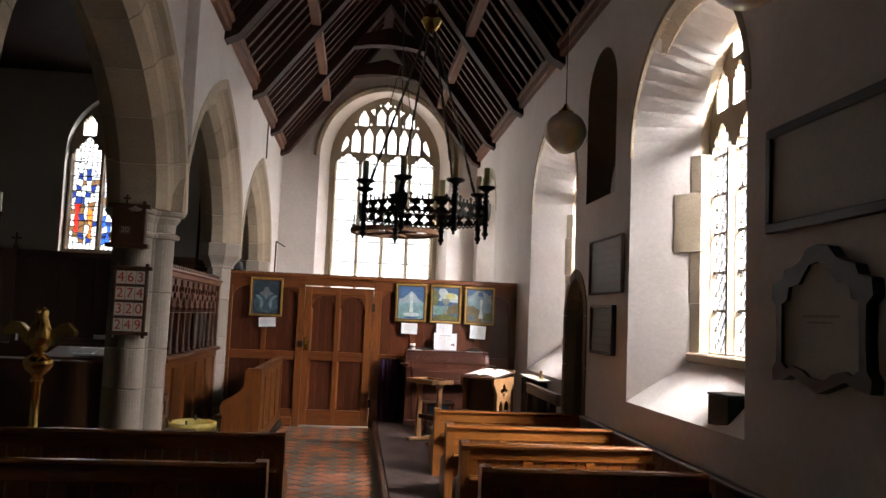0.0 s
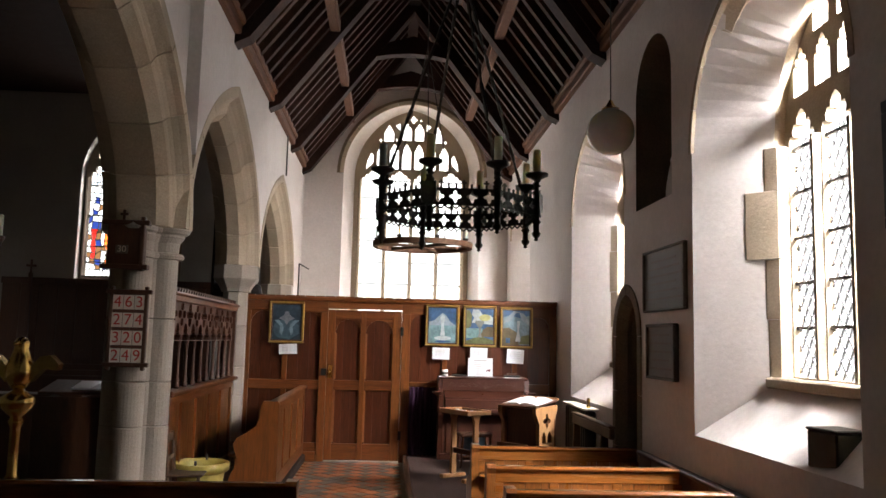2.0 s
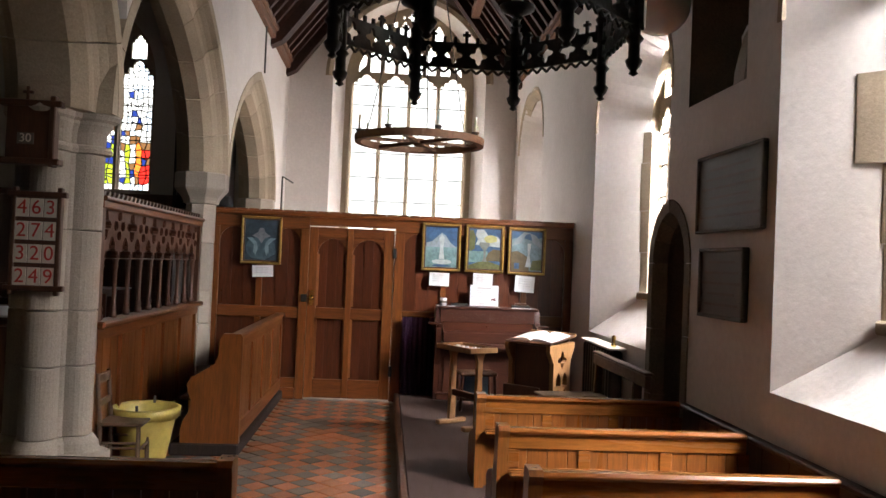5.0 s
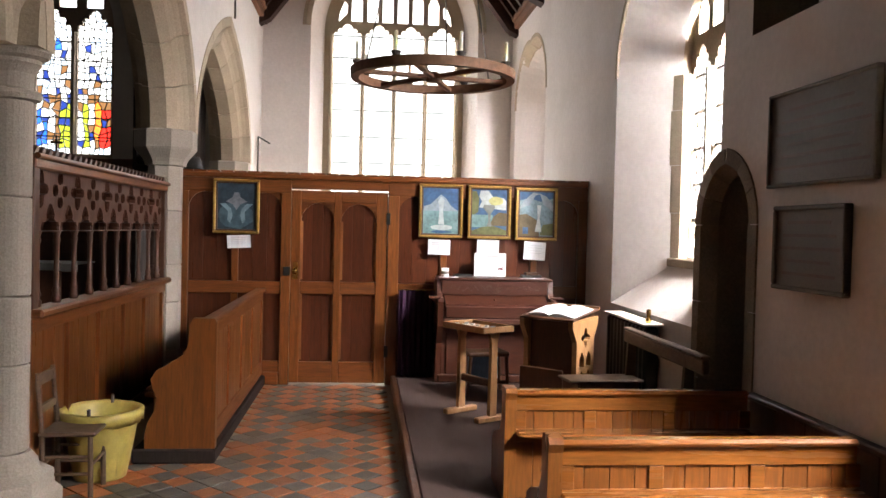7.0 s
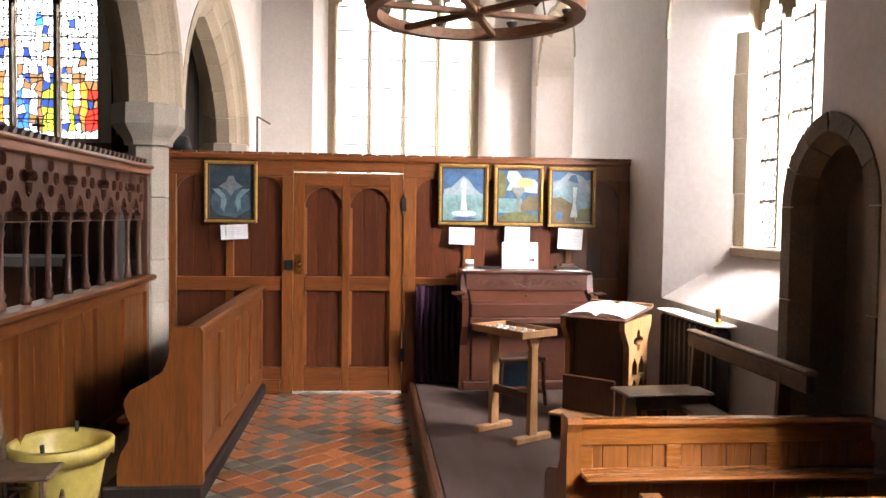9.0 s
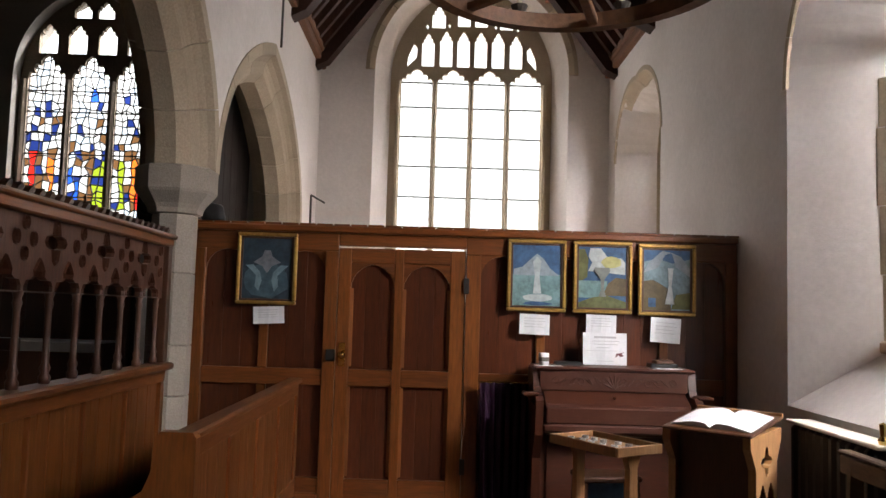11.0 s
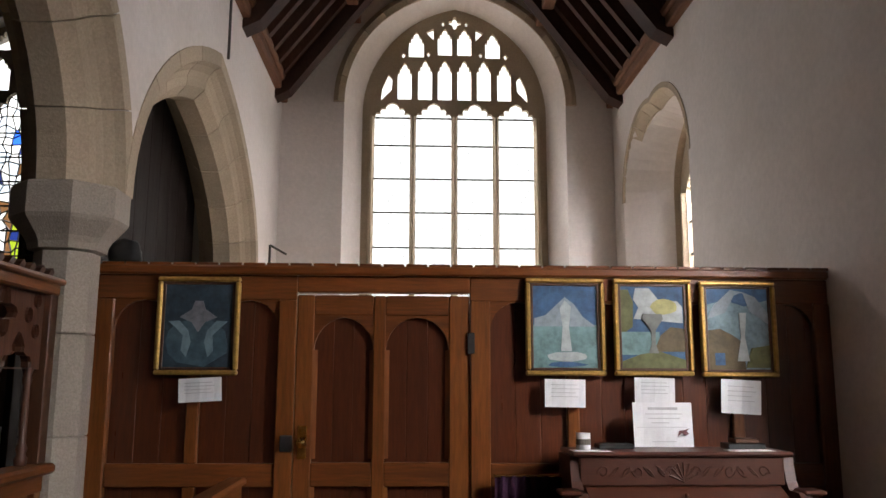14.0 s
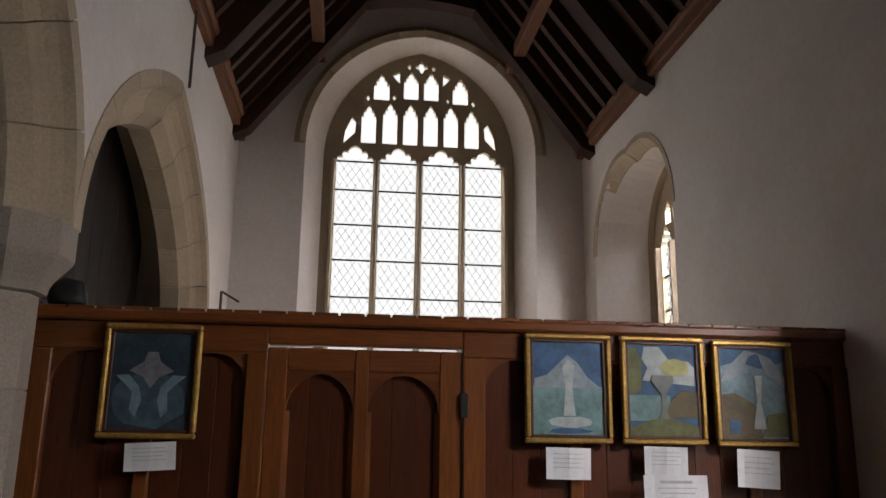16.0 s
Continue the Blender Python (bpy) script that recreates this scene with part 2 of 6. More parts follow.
def box(bm, x0, x1, y0, y1, z0, z1, bev=0.0, turn=None, slot=0):
    v = [bm.verts.new((x, y, z)) for x in (x0, x1) for y in (y0, y1) for z in (z0, z1)]
    f = [bm.faces.new([v[i] for i in q]) for q in ((0, 1, 3, 2), (4, 6, 7, 5), (0, 4, 5, 1), (2, 3, 7, 6), (0, 2, 6, 4), (1, 5, 7, 3))]
    for k in f:
        k.material_index = slot
    if bev:
        es = list({e for k in f for e in k.edges})
        r = bmesh.ops.bevel(bm, geom=es, offset=bev, segments=1, affect="EDGES")
        v = list({w for k in r["faces"] for w in k.verts} | {w for w in v if w.is_valid})
    if turn is not None:
        bmesh.ops.transform(bm, matrix=turn, verts=v)
    return bm


def boxed(name, dims, material, parent=None, bev=0.004, label="", turn=None):
    return part(name, box(bmesh.new(), *dims, bev, turn), material, parent, label)


def lathe(bm, profile, at=(0, 0, 0), seg=20, turn=None):
    """Turned shape: profile of (radius, height)."""
    rings = []
    for r, z in profile:
        if r < 1e-5:
            rings.append([bm.verts.new((at[0], at[1], at[2] + z))])
        else:
            rings.append([bm.verts.new((at[0] + r * math.cos(2 * math.pi * k / seg), at[1] + r * math.sin(2 * math.pi * k / seg), at[2] + z)) for k in range(seg)])
    for a, b in zip(rings, rings[1:]):
        for k in range(seg):
            j = (k + 1) % seg
            if len(a) == 1 and len(b) == 1:
                continue
            if len(a) == 1:
                bm.faces.new((a[0], b[k], b[j]))
            elif len(b) == 1:
                bm.faces.new((a[k], a[j], b[0]))
            else:
                bm.faces.new((a[k], a[j], b[j], b[k]))
    if len(rings[0]) > 1:
        bm.faces.new(rings[0][::-1])
    if len(rings[-1]) > 1:
        bm.faces.new(rings[-1])
    if turn is not None:
        bmesh.ops.transform(bm, matrix=turn, verts=[w for r in rings for w in r])
    return bm


def rod(bm, a, b, r, seg=8):
    a, b = Vector(a), Vector(b)
    m = Matrix.Translation(a) @ (b - a).to_track_quat("Z", "Y").to_matrix().to_4x4()
    return lathe(bm, [(r, 0), (r, (b - a).length)], seg=seg, turn=m)


def to3(axis, u, v, w):
    return {"x": (w, u, v), "y": (u, w, v), "z": (u, v, w)}[axis]


def plate(bm, axis, outer, holes, w0, w1, slot=0):
    """A flat slab across an axis, from w0 to w1, with openings right through it."""
    edges = []
    for loop in [outer] + list(holes):
        vs = [bm.verts.new(to3(axis, u, v, w0)) for u, v in loop]
        edges += [bm.edges.new((vs[i], vs[(i + 1) % len(vs)])) for i in range(len(vs))]
    r = bmesh.ops.triangle_fill(bm, use_beauty=True, use_dissolve=False, edges=edges)
    fs = [g for g in r["geom"] if isinstance(g, bmesh.types.BMFace)]
    e = bmesh.ops.extrude_face_region(bm, geom=fs)
    bmesh.ops.translate(bm, verts=[g for g in e["geom"] if isinstance(g, bmesh.types.BMVert)], vec=to3(axis, 0, 0, w1 - w0))
    for f in bm.faces:
        f.material_index = slot
    return bm


def slab(bm, axis, loop, w0, w1):
    """A solid prism over a convex or simple outline."""
    return plate(bm, axis, loop, [], w0, w1)


def rect(u0, u1, v0, v1):
    return [(u0, v0), (u1, v0), (u1, v1), (u0, v1)]


def arch(c, a, z0, zs, h, n=10):
    """Outline of an opening with a pointed head: centre, half width, foot, springing, rise."""
    r = (a * a + h * h) / (2 * a)
    end = math.acos(max(-1, min(1, (a - r) / r)))
    left = [(c - a + r + r * math.cos(math.pi - (math.pi - end) * k / n), zs + r * math.sin(math.pi - (math.pi - end) * k / n)) for k in range(n + 1)]
    right = [(2 * c - u, v) for u, v in left[-2::-1]]
    return [(c - a, z0)] + left + right + [(c + a, z0)]


def cusped(c, a, z0, zs, h):
    """Outline of a tracery light with a cinquefoil head."""
    k = [(-1.0, 0.0), (-1.0, 0.2), (-0.92, 0.36), (-0.66, 0.34), (-0.72, 0.5), (-0.6, 0.66), (-0.36, 0.64), (-0.34, 0.8), (-0.2, 0.92), (0.0, 1.0)]
    pts = k + [(-u, v) for u, v in k[-2::-1]]
    return [(c - a, z0)] + [(c + a * u, zs + h * v) for u, v in pts] + [(c + a, z0)]


def foil(c, z, r, lobes=4, n=24):
    return [(c + (r * (0.74 + 0.26 * math.cos(lobes * 2 * math.pi * k / n))) * math.cos(2 * math.pi * k / n),
             z + (r * (0.74 + 0.26 * math.cos(lobes * 2 * math.pi * k / n))) * math.sin(2 * math.pi * k / n)) for k in range(n)]


def arc_stones(axis, section, c, a, zs, h, count, material, parent, name="voussoir", gap=0.006, steps=3):
    """Ring of arch stones, each a piece; section: outline of (outward offset, place across the wall)."""
    r = (a * a + h * h) / (2 * a)
    end = math.acos(max(-1, min(1, (a - r) / r)))
    span = math.pi - end
    for side in (-1, 1):
        for k in range(count):
            g = gap / r / 2
            p0, p1 = span * k / count + g, span * (k + 1) / count - g
            bm = bmesh.new()
            rows = []
            for s in range(steps + 1):
                ph = math.pi - (p0 + (p1 - p0) * s / steps)
                row = []
                for off, w in section:
                    u = -a + r + (r + off) * math.cos(ph)
                    row.append(bm.verts.new(to3(axis, c + u * (1 if side < 0 else -1), zs + (r + off) * math.sin(ph), w)))
                rows.append(row)
            m = len(section)
            for s in range(steps):
                for j in range(m):
                    bm.faces.new((rows[s][j], rows[s][(j + 1) % m], rows[s + 1][(j + 1) % m], rows[s + 1][j]))
            bm.faces.new(rows[0])
            bm.faces.new(rows[-1][::-1])
            part(name, bm, material, parent)


def smooth(ob):
    for p in ob.data.polygons:
        p.use_smooth = True
    return ob


def lattice(bm, axis, u0, u1, v0, v1, w, du=0.095, dv=0.14, half=0.0045):
    """Diamond leading over a rectangle."""
    slope = dv / du
    width, height = u1 - u0, v1 - v0
    for sign in (1, -1):
        k = -int(height / dv) - 2
        while k * du < width + height / slope:
            pts = []
            for u in np.linspace(0, width, 2):
                pts.append((u, sign * (u - k * du) * slope + (0 if sign > 0 else height)))
            (ua, va), (ub, vb) = pts
            lo, hi = (0.0, 1.0)
            dvv = vb - va
            if abs(dvv) > 1e-9:
                t0, t1 = (0 - va) / dvv, (height - va) / dvv
                lo, hi = max(lo, min(t0, t1)), min(hi, max(t0, t1))
            if hi - lo > 0.02:
                a = (u0 + ua + (ub - ua) * lo, v0 + va + dvv * lo)
                b = (u0 + ua + (ub - ua) * hi, v0 + va + dvv * hi)
                nx, ny = -(b[1] - a[1]), b[0] - a[0]
                ln = math.hypot(nx, ny)
                nx, ny = nx / ln * half, ny / ln * half
                q = [(a[0] + nx, a[1] + ny), (b[0] + nx, b[1] + ny), (b[0] - nx, b[1] - ny), (a[0] - nx, a[1] - ny)]
                f0 = [bm.verts.new(to3(axis, u, v, w - half)) for u, v in q]
                f1 = [bm.verts.new(to3(axis, u, v, w + half)) for u, v in q]
                bm.faces.new(f0)
                bm.faces.new(f1[::-1])
                for i in range(4):
                    bm.faces.new((f0[i], f0[(i + 1) % 4], f1[(i + 1) % 4], f1[i]))
            k += 1
    return bm


# ---------------------------------------------------------------- the plan
SOUTH, NORTH, WEST_N = 2.39, -1.62, -1.74      # faces of the aisle walls
EAST, SCREEN = 15.95, 11.25
BACK = -5.0                                     # west end, behind the walk
EAVES, RIDGE_X, RIDGE_Z = 4.80, 0.385, 7.42

# south wall with three window openings and two recesses
WIN = [(5.24, 1.06, 0.97, 3.09, 1.05), (9.22, 1.14, 0.97, 3.09, 1.02), (14.47, 1.07, 2.1, 3.53, 0.83)]
NICHE_UP = (7.22, 0.48, 2.86, 3.9, 0.48)
NICHE_LOW = (7.995, 0.35, 0.1, 1.70, 0.40)


def face_loop(i, w):
    """Edge of a window reveal on the wall's face; the doorway bites into the middle one."""
    lp = arch(*w, 12)
    if i == 1:
        c, a, z0, zs, h = NICHE_LOW
        bite = [q for q in arch(c, a + 0.1, z0, zs, h + 0.1, 12)[1:-1] if q[0] > w[0] - w[1] + 0.01]
        lp = [(c + a + 0.1, w[2])] + bite[::-1] + [(w[0] - w[1], bite[0][1] + 0.02)] + lp[1:]
    return lp


def inner_loop(i, w):
    """Edge of the same reveal at the window's stonework."""
    c, a, z0, zs, h = w
    lp = arch((5.2, 9.2, 14.43)[i], 0.665 if i < 2 else 0.69, z0 + 0.42, zs - 0.02, 0.95 if i < 2 else 0.8, 12)
    if i == 1:
        n = len(face_loop(1, w)) - len(lp)
        lp = lp[:1] + [(lp[0][0], lp[0][1] + (2.35 - lp[0][1]) * (k + 1) / n) for k in range(n)] + lp[1:]
    return lp


def south_wall():
    bm = bmesh.new()
    holes = [face_loop(i, WIN[i]) for i in range(3)] + [arch(*NICHE_UP), arch(*NICHE_LOW)]
    plate(bm, "x", rect(BACK, EAST + 0.7, -0.3, EAVES + 0.1), holes, SOUTH, SOUTH + 0.12)
    wall = tagged(part("wall_south", bm, PLASTER), "white limewashed plaster wall with deep windows", "wall", kind="structure")
    # splayed plaster reveals from the face to the window stonework
    for i, (c, a, z0, zs, h) in enumerate(WIN):
        big, tight = face_loop(i, WIN[i]), inner_loop(i, WIN[i])
        bm = bmesh.new()
        A = [bm.verts.new((SOUTH + 0.0, u, v)) for u, v in big]
        B = [bm.verts.new((SOUTH + 0.44, u, v)) for u, v in tight]
        for k in range(len(A)):
            j = (k + 1) % len(A)
            bm.faces.new((A[k], A[j], B[j], B[k]))
        part("window_reveal", bm, PLASTER, wall, "splayed white plaster reveal and sill")
        # stone rim of the arch, springing from the plaster jambs
        sec = [(0.05, SOUTH - 0.008), (0.05, SOUTH + 0.03), (-0.02, SOUTH + 0.13), (-0.075, SOUTH + 0.14), (-0.085, SOUTH + 0.115), (-0.02, SOUTH + 0.03), (-0.005, SOUTH - 0.008)]
        arc_stones("x", sec, c, a, zs, h, 5, STONE, wall, "rim_stone")
    bm = bmesh.new()
    holes = [inner_loop(i, WIN[i]) for i in range(3)]
    plate(bm, "x", rect(BACK, EAST + 0.7, -0.3, EAVES + 0.1), holes, SOUTH + 0.44, SOUTH + 0.62)
    part("wall_core", bm, STONE, wall, "rubble stone core of the wall")
    # recesses; the gloom inside them is put into a dark stone colour
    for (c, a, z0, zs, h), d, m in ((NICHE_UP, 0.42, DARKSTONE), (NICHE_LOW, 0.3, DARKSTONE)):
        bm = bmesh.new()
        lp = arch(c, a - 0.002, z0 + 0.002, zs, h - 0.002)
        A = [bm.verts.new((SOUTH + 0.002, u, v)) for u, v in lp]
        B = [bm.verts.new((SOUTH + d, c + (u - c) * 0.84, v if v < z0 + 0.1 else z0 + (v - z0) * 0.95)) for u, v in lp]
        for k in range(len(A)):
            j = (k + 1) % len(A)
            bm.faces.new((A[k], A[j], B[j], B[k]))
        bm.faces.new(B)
        part("recess", bm, m, wall, "stone recess with inner shade put into its dark lining")
    c, a, z0, zs, h = NICHE_LOW
    sec = [(0.0, SOUTH - 0.012), (0.10, SOUTH - 0.012), (0.10, SOUTH + 0.03), (-0.07, SOUTH + 0.13), (-0.07, SOUTH + 0.09)]
    arc_stones("x", sec, c, a, zs, h, 3, DARKSTONE, wall, "doorway_stone")
    for s in (-1, 1):
        for k in range(3):
            zz0, zz1 = z0 + (zs - z0) * k / 3 + 0.003, z0 + (zs - z0) * (k + 1) / 3 - 0.003
            lp = [(c + s * (a + 0.10), SOUTH - 0.012), (c + s * a, SOUTH - 0.012), (c + s * (a - 0.07), SOUTH + 0.09), (c + s * (a - 0.07), SOUTH + 0.13), (c + s * (a + 0.10), SOUTH + 0.03)]
            bm = bmesh.new()
            lo = [bm.verts.new((w, u, zz0)) for u, w in lp]
            hi = [bm.verts.new((w, u, zz1)) for u, w in lp]
            bm.faces.new(lo)
            bm.faces.new(hi[::-1])
            for q in range(5):
                bm.faces.new((lo[q], lo[(q + 1) % 5], hi[(q + 1) % 5], hi[q]))
            part("doorway_stone", bm, DARKSTONE, wall)
    return wall


wall_south = south_wall()


def tracery_window(name, axis, w, c, half, z0, zs, h, lights, label, small, bars, mull=0.05, deep=0.07, panes=CLEAR, leads=True, stone=STONE, edge=0.0, quoins=False, rise=0.62, came=0.0045):
    """Stone window: frame with mullions and tracery, a pane and leading in every light, iron bars."""
    win = thing(name, label, "window", kind="structure")
    outer = arch(c, half + 0.15, z0 - 0.12, zs, h + 0.14, 14)
    pitch = 2 * half / lights
    holes, mids = [], []
    for k in range(lights):
        m = c - half + pitch * (k + 0.5)
        mids.append(m)
        holes.append(cusped(m, pitch / 2 - mull, z0, zs - 0.05, pitch * rise))
    holes += small
    bm = bmesh.new()
    plate(bm, axis, outer, holes, w - deep / 2, w + deep / 2)
    part("window_frame", bm, stone, win, "pale stone tracery and mullions")
    for k in range(lights + 1):
        u = c - half + pitch * k
        bm = bmesh.new()
        lo = [(u - mull * 0.95, w - deep / 2 + 0.01), (u - mull * 0.35, w - deep / 2 - 0.05), (u + mull * 0.35, w - deep / 2 - 0.05), (u + mull * 0.95, w - deep / 2 + 0.01)]
        a = [bm.verts.new(to3(axis, p, z0, q)) for p, q in lo]
        b = [bm.verts.new(to3(axis, p, zs - 0.02, q)) for p, q in lo]
        bm.faces.new(a)
        bm.faces.new(b[::-1])
        for q in range(4):
            bm.faces.new((a[q], a[(q + 1) % 4], b[(q + 1) % 4], b[q]))
        part("mullion", bm, stone, win)
    if panes is not None:
        for m in mids:
            bm = bmesh.new()
            plate(bm, axis, rect(m - pitch / 2 + mull * 0.7, m + pitch / 2 - mull * 0.7, z0 - 0.01, zs + pitch * 0.6), [], w + 0.02, w + 0.025)
            p = part("pane", bm, panes, win)
            p.visible_shadow = False
        bm = bmesh.new()
        plate(bm, axis, arch(c, half + 0.02, zs + pitch * 0.6 + 0.005, zs + pitch * 0.6 + 0.006, max(0.2, h - pitch * 0.6), 10), [], w + 0.02, w + 0.025)
        p = part("tracery_pane", bm, panes, win)
        p.visible_shadow = False
    for m in mids:
        bm = bmesh.new()
        for z in bars:
            box(bm, *sorted_box(axis, m - pitch / 2 + mull, m + pitch / 2 - mull, z - 0.009, z + 0.009, w - 0.014, w + 0.004))
            for s in (-0.5, 0.0, 0.5):
                uu = m + s * (pitch - 2 * mull) * 0.9
                box(bm, *sorted_box(axis, uu - 0.007, uu + 0.007, z - 0.015, z + 0.015, w - 0.016, w + 0.006))
        part("saddle_bars", bm, IRON, win)
        if leads:
            bm = bmesh.new()
            lattice(bm, axis, m - pitch / 2 + mull, m + pitch / 2 - mull, z0, zs + 0.02, w + 0.014, half=came)
            part("leading", bm, LEAD, win, "diamond lead cames")
    return win


def sorted_box(axis, u0, u1, v0, v1, w0, w1):
    if axis == "x":
        return (w0, w1, u0, u1, v0, v1)
    return (u0, u1, w0, w1, v0, v1)


def small_lights_east(c):
    out = []
    for d in (0.125, 0.375, 0.635):
        for s in (-1, 1):
            out.append(cusped(c + s * d, 0.088, 5.03, 5.36 if d < 0.6 else 5.32, 0.2))
    for s in (-1, 1):
        out.append([(c + s * 0.80, 5.15), (c + s * 0.86, 5.09), (c + s * 0.935, 5.01), (c + s * 0.915, 5.18), (c + s * 0.84, 5.36), (c + s * 0.79, 5.3)])
        out.append(cusped(c + s * 0.125, 0.09, 5.63, 5.82, 0.17))
        out.append(cusped(c + s * 0.49, 0.095, 5.60, 5.74, 0.2))
        out.append(foil(c + s * 0.335, 5.64, 0.035))
        out.append(foil(c + s * 0.655, 5.62, 0.04))
        out.append([(c + s * 0.27, 5.83), (c + s * 0.37, 5.94), (c + s * 0.27, 5.99)])
        out.append(foil(c + s * 0.15, 6.06, 0.035))
    out.append(foil(c, 6.07, 0.085))
    return out


def small_lights_south(c, zs, s):
    out = []
    for d in (-0.375, -0.125, 0.125, 0.375):
        out.append(cusped(c + d * s, 0.085 * s, zs + 0.28 * s, zs + 0.42 * s, 0.16 * s))
    for d in (-0.13, 0.13):
        out.append(cusped(c + d * s, 0.085 * s, zs + 0.62 * s, zs + 0.7 * s, 0.14 * s))
    return out


tracery_window("window_1", "x", SOUTH + 0.55, 5.2, 0.645, 1.43, 3.06, 0.94, 3, "three-light leaded stone window in a deep plaster reveal",
               small_lights_south(5.2, 3.06, 1.12), [1.764, 2.071, 2.385, 2.704, 3.02], mull=0.045)
tracery_window("window_2", "x", SOUTH + 0.55, 9.2, 0.645, 1.43, 3.06, 0.94, 3, "three-light leaded stone window above a radiator",
               small_lights_south(9.2, 3.06, 1.12), [1.764, 2.071, 2.385, 2.704, 3.02], mull=0.045)
tracery_window("window_3", "x", SOUTH + 0.55, 14.43, 0.56, 2.54, 3.54, 0.78, 3, "three-light leaded stone window near the east wall",
               small_lights_south(14.43, 3.5, 0.8), [2.85, 3.2], mull=0.045)
tracery_window("window_4", "y", EAST + 0.45, 0.485, 1.045, 1.9, 4.82, 1.38, 4, "great four-light east window with perpendicular tracery",
               small_lights_east(0.485), [2.25, 2.7, 3.13, 3.57, 4.0, 4.43, 4.79], mull=0.039, rise=0.42, came=0.0018)
# stone blocks bonded into the window jambs
for i, cy in ((0, 5.2), (1, 9.2)):
    c, a = WIN[i][:2]
    for z0, z1, d in ((1.40, 1.82, 0.05), (1.825, 2.245, 0.06), (2.25, 2.735, 0.16), (2.74, 3.05, 0.06)):
        d = d if i == 0 else min(d, 0.07)
        for s in (-1, 1):
            y_in, y_out = cy + s * 0.665, c + s * a
            y_mid = y_in + (y_out - y_in) * d / 0.44
            lp = [(SOUTH + 0.515, y_in - s * 0.045), (SOUTH + 0.44, y_in - s * 0.03), (SOUTH + 0.446 - d, y_mid - s * 0.012), (SOUTH + 0.44 - d, y_mid + s * 0.004), (SOUTH + 0.44, y_in + s * 0.03), (SOUTH + 0.50, y_in + s * 0.03)]
            part("jamb_stone", slab(bmesh.new(), "z", lp[::-s], z0, z1), STONE, wall_south)
    boxed("sill_stone", (SOUTH + 0.36, SOUTH + 0.52, cy - 0.72, cy + 0.72, 1.345, 1.42), STONE, wall_south, 0.012, "pale stone sill")


def east_wall():
    bm = bmesh.new()
    op = arch(0.475, 1.345, 1.6, 4.83, 1.43, 16)
    gable = [(NORTH - 0.6, -0.3), (SOUTH + 0.7, -0.3), (SOUTH + 0.7, EAVES), (RIDGE_X, RIDGE_Z + 0.75), (NORTH - 0.6, EAVES)]
    plate(bm, "y", gable, [op], EAST, EAST + 0.12)
    wall = tagged(part("wall_east", bm, PLASTER), "white plaster gable wall around the great window", "wall", kind="structure")
    bm = bmesh.new()
    tight = arch(0.485, 1.16, 1.85, 4.83, 1.42, 16)
    A = [bm.verts.new((u, EAST, v)) for u, v in op]
    B = [bm.verts.new((u, EAST + 0.4, v)) for u, v in tight]
    for k in range(len(A)):
        j = (k + 1) % len(A)
        bm.faces.new((A[k], A[j], B[j], B[k]))
    part("window_reveal", bm, PLASTER, wall, "splayed white plaster reveal")
    bm = bmesh.new()
    plate(bm, "y", gable, [arch(0.485, 1.158, 1.85, 4.83, 1.418, 16)], EAST + 0.4, EAST + 0.7)
    part("wall_core", bm, STONE, wall, "stone core of the gable")
    sec = [(0.13, EAST - 0.004), (0.13, EAST - 0.03), (0.07, EAST - 0.055), (0.0, EAST - 0.02), (0.0, EAST + 0.03), (0.1, EAST + 0.03)]
    arc_stones("y", sec, 0.475, 1.345, 4.83, 1.43, 7, STONE, wall, "hood_stone")
    return wall


wall_east = east_wall()

# ---------------------------------------------------------------- arcade
PIERS = [(3.25, 2.5), (7.35, 2.52), (10.94, 2.51), (14.62, 2.51)]
# centre, half width, springing and rise of each opening at its inner edge
ARCHES = [(1.1, 1.74, 2.5, 1.5), (5.30, 1.74, 2.5, 1.5), (9.145, 1.56, 2.5, 1.45), (12.92, 1.56, 2.5, 1.24)]
PX = -1.98
RING = 0.38


def arch_point(c, a, zs, h, off, phi):
    """Blunt pointed arch: phi runs from the foot (0) to the crown."""
    rise = (h + off * 1.05) * (0.55 * math.sin(phi) + 0.45 * phi / (math.pi / 2))
    return c - (a + off) * math.cos(phi), zs + rise


def arch_height(y, off):
    """Underside of the masonry over the arches at a place along the arcade."""
    best = 2.5
    for c, a, zs, h in ARCHES:
        u = abs(y - c) / (a + off)
        if u < 1:
            best = max(best, arch_point(c, a, zs, h, off, math.acos(u))[1])
    return best


def pier_plan(scale=1.0, n=64):
    out = []
    for k in range(n):
        th = 2 * math.pi * k / n
        best = 0.178
        for q in range(4):
            d = th - q * math.pi / 2
            s = 0.168 * math.sin(d)
            if math.cos(d) > 0 and abs(s) < 0.112:
                best = max(best, 0.168 * math.cos(d) + math.sqrt(0.112 ** 2 - s * s))
        out.append((best * scale * math.cos(th), best * scale * math.sin(th)))
    return out


def loft(bm, rings):
    rows = [[bm.verts.new(p) for p in r] for r in rings]
    m = len(rows[0])
    for a, b in zip(rows, rows[1:]):
        for k in range(m):
            bm.faces.new((a[k], a[(k + 1) % m], b[(k + 1) % m], b[k]))
    bm.faces.new(rows[0][::-1])
    bm.faces.new(rows[-1])
    return bm


def octagon(r, n=64):
    out = []
    for k in range(n):
        th = 2 * math.pi * k / n
        d = (th + math.pi / 8) % (math.pi / 4) - math.pi / 8
        out.append((r / math.cos(d) * math.cos(th), r / math.cos(d) * math.sin(th)))
    return out


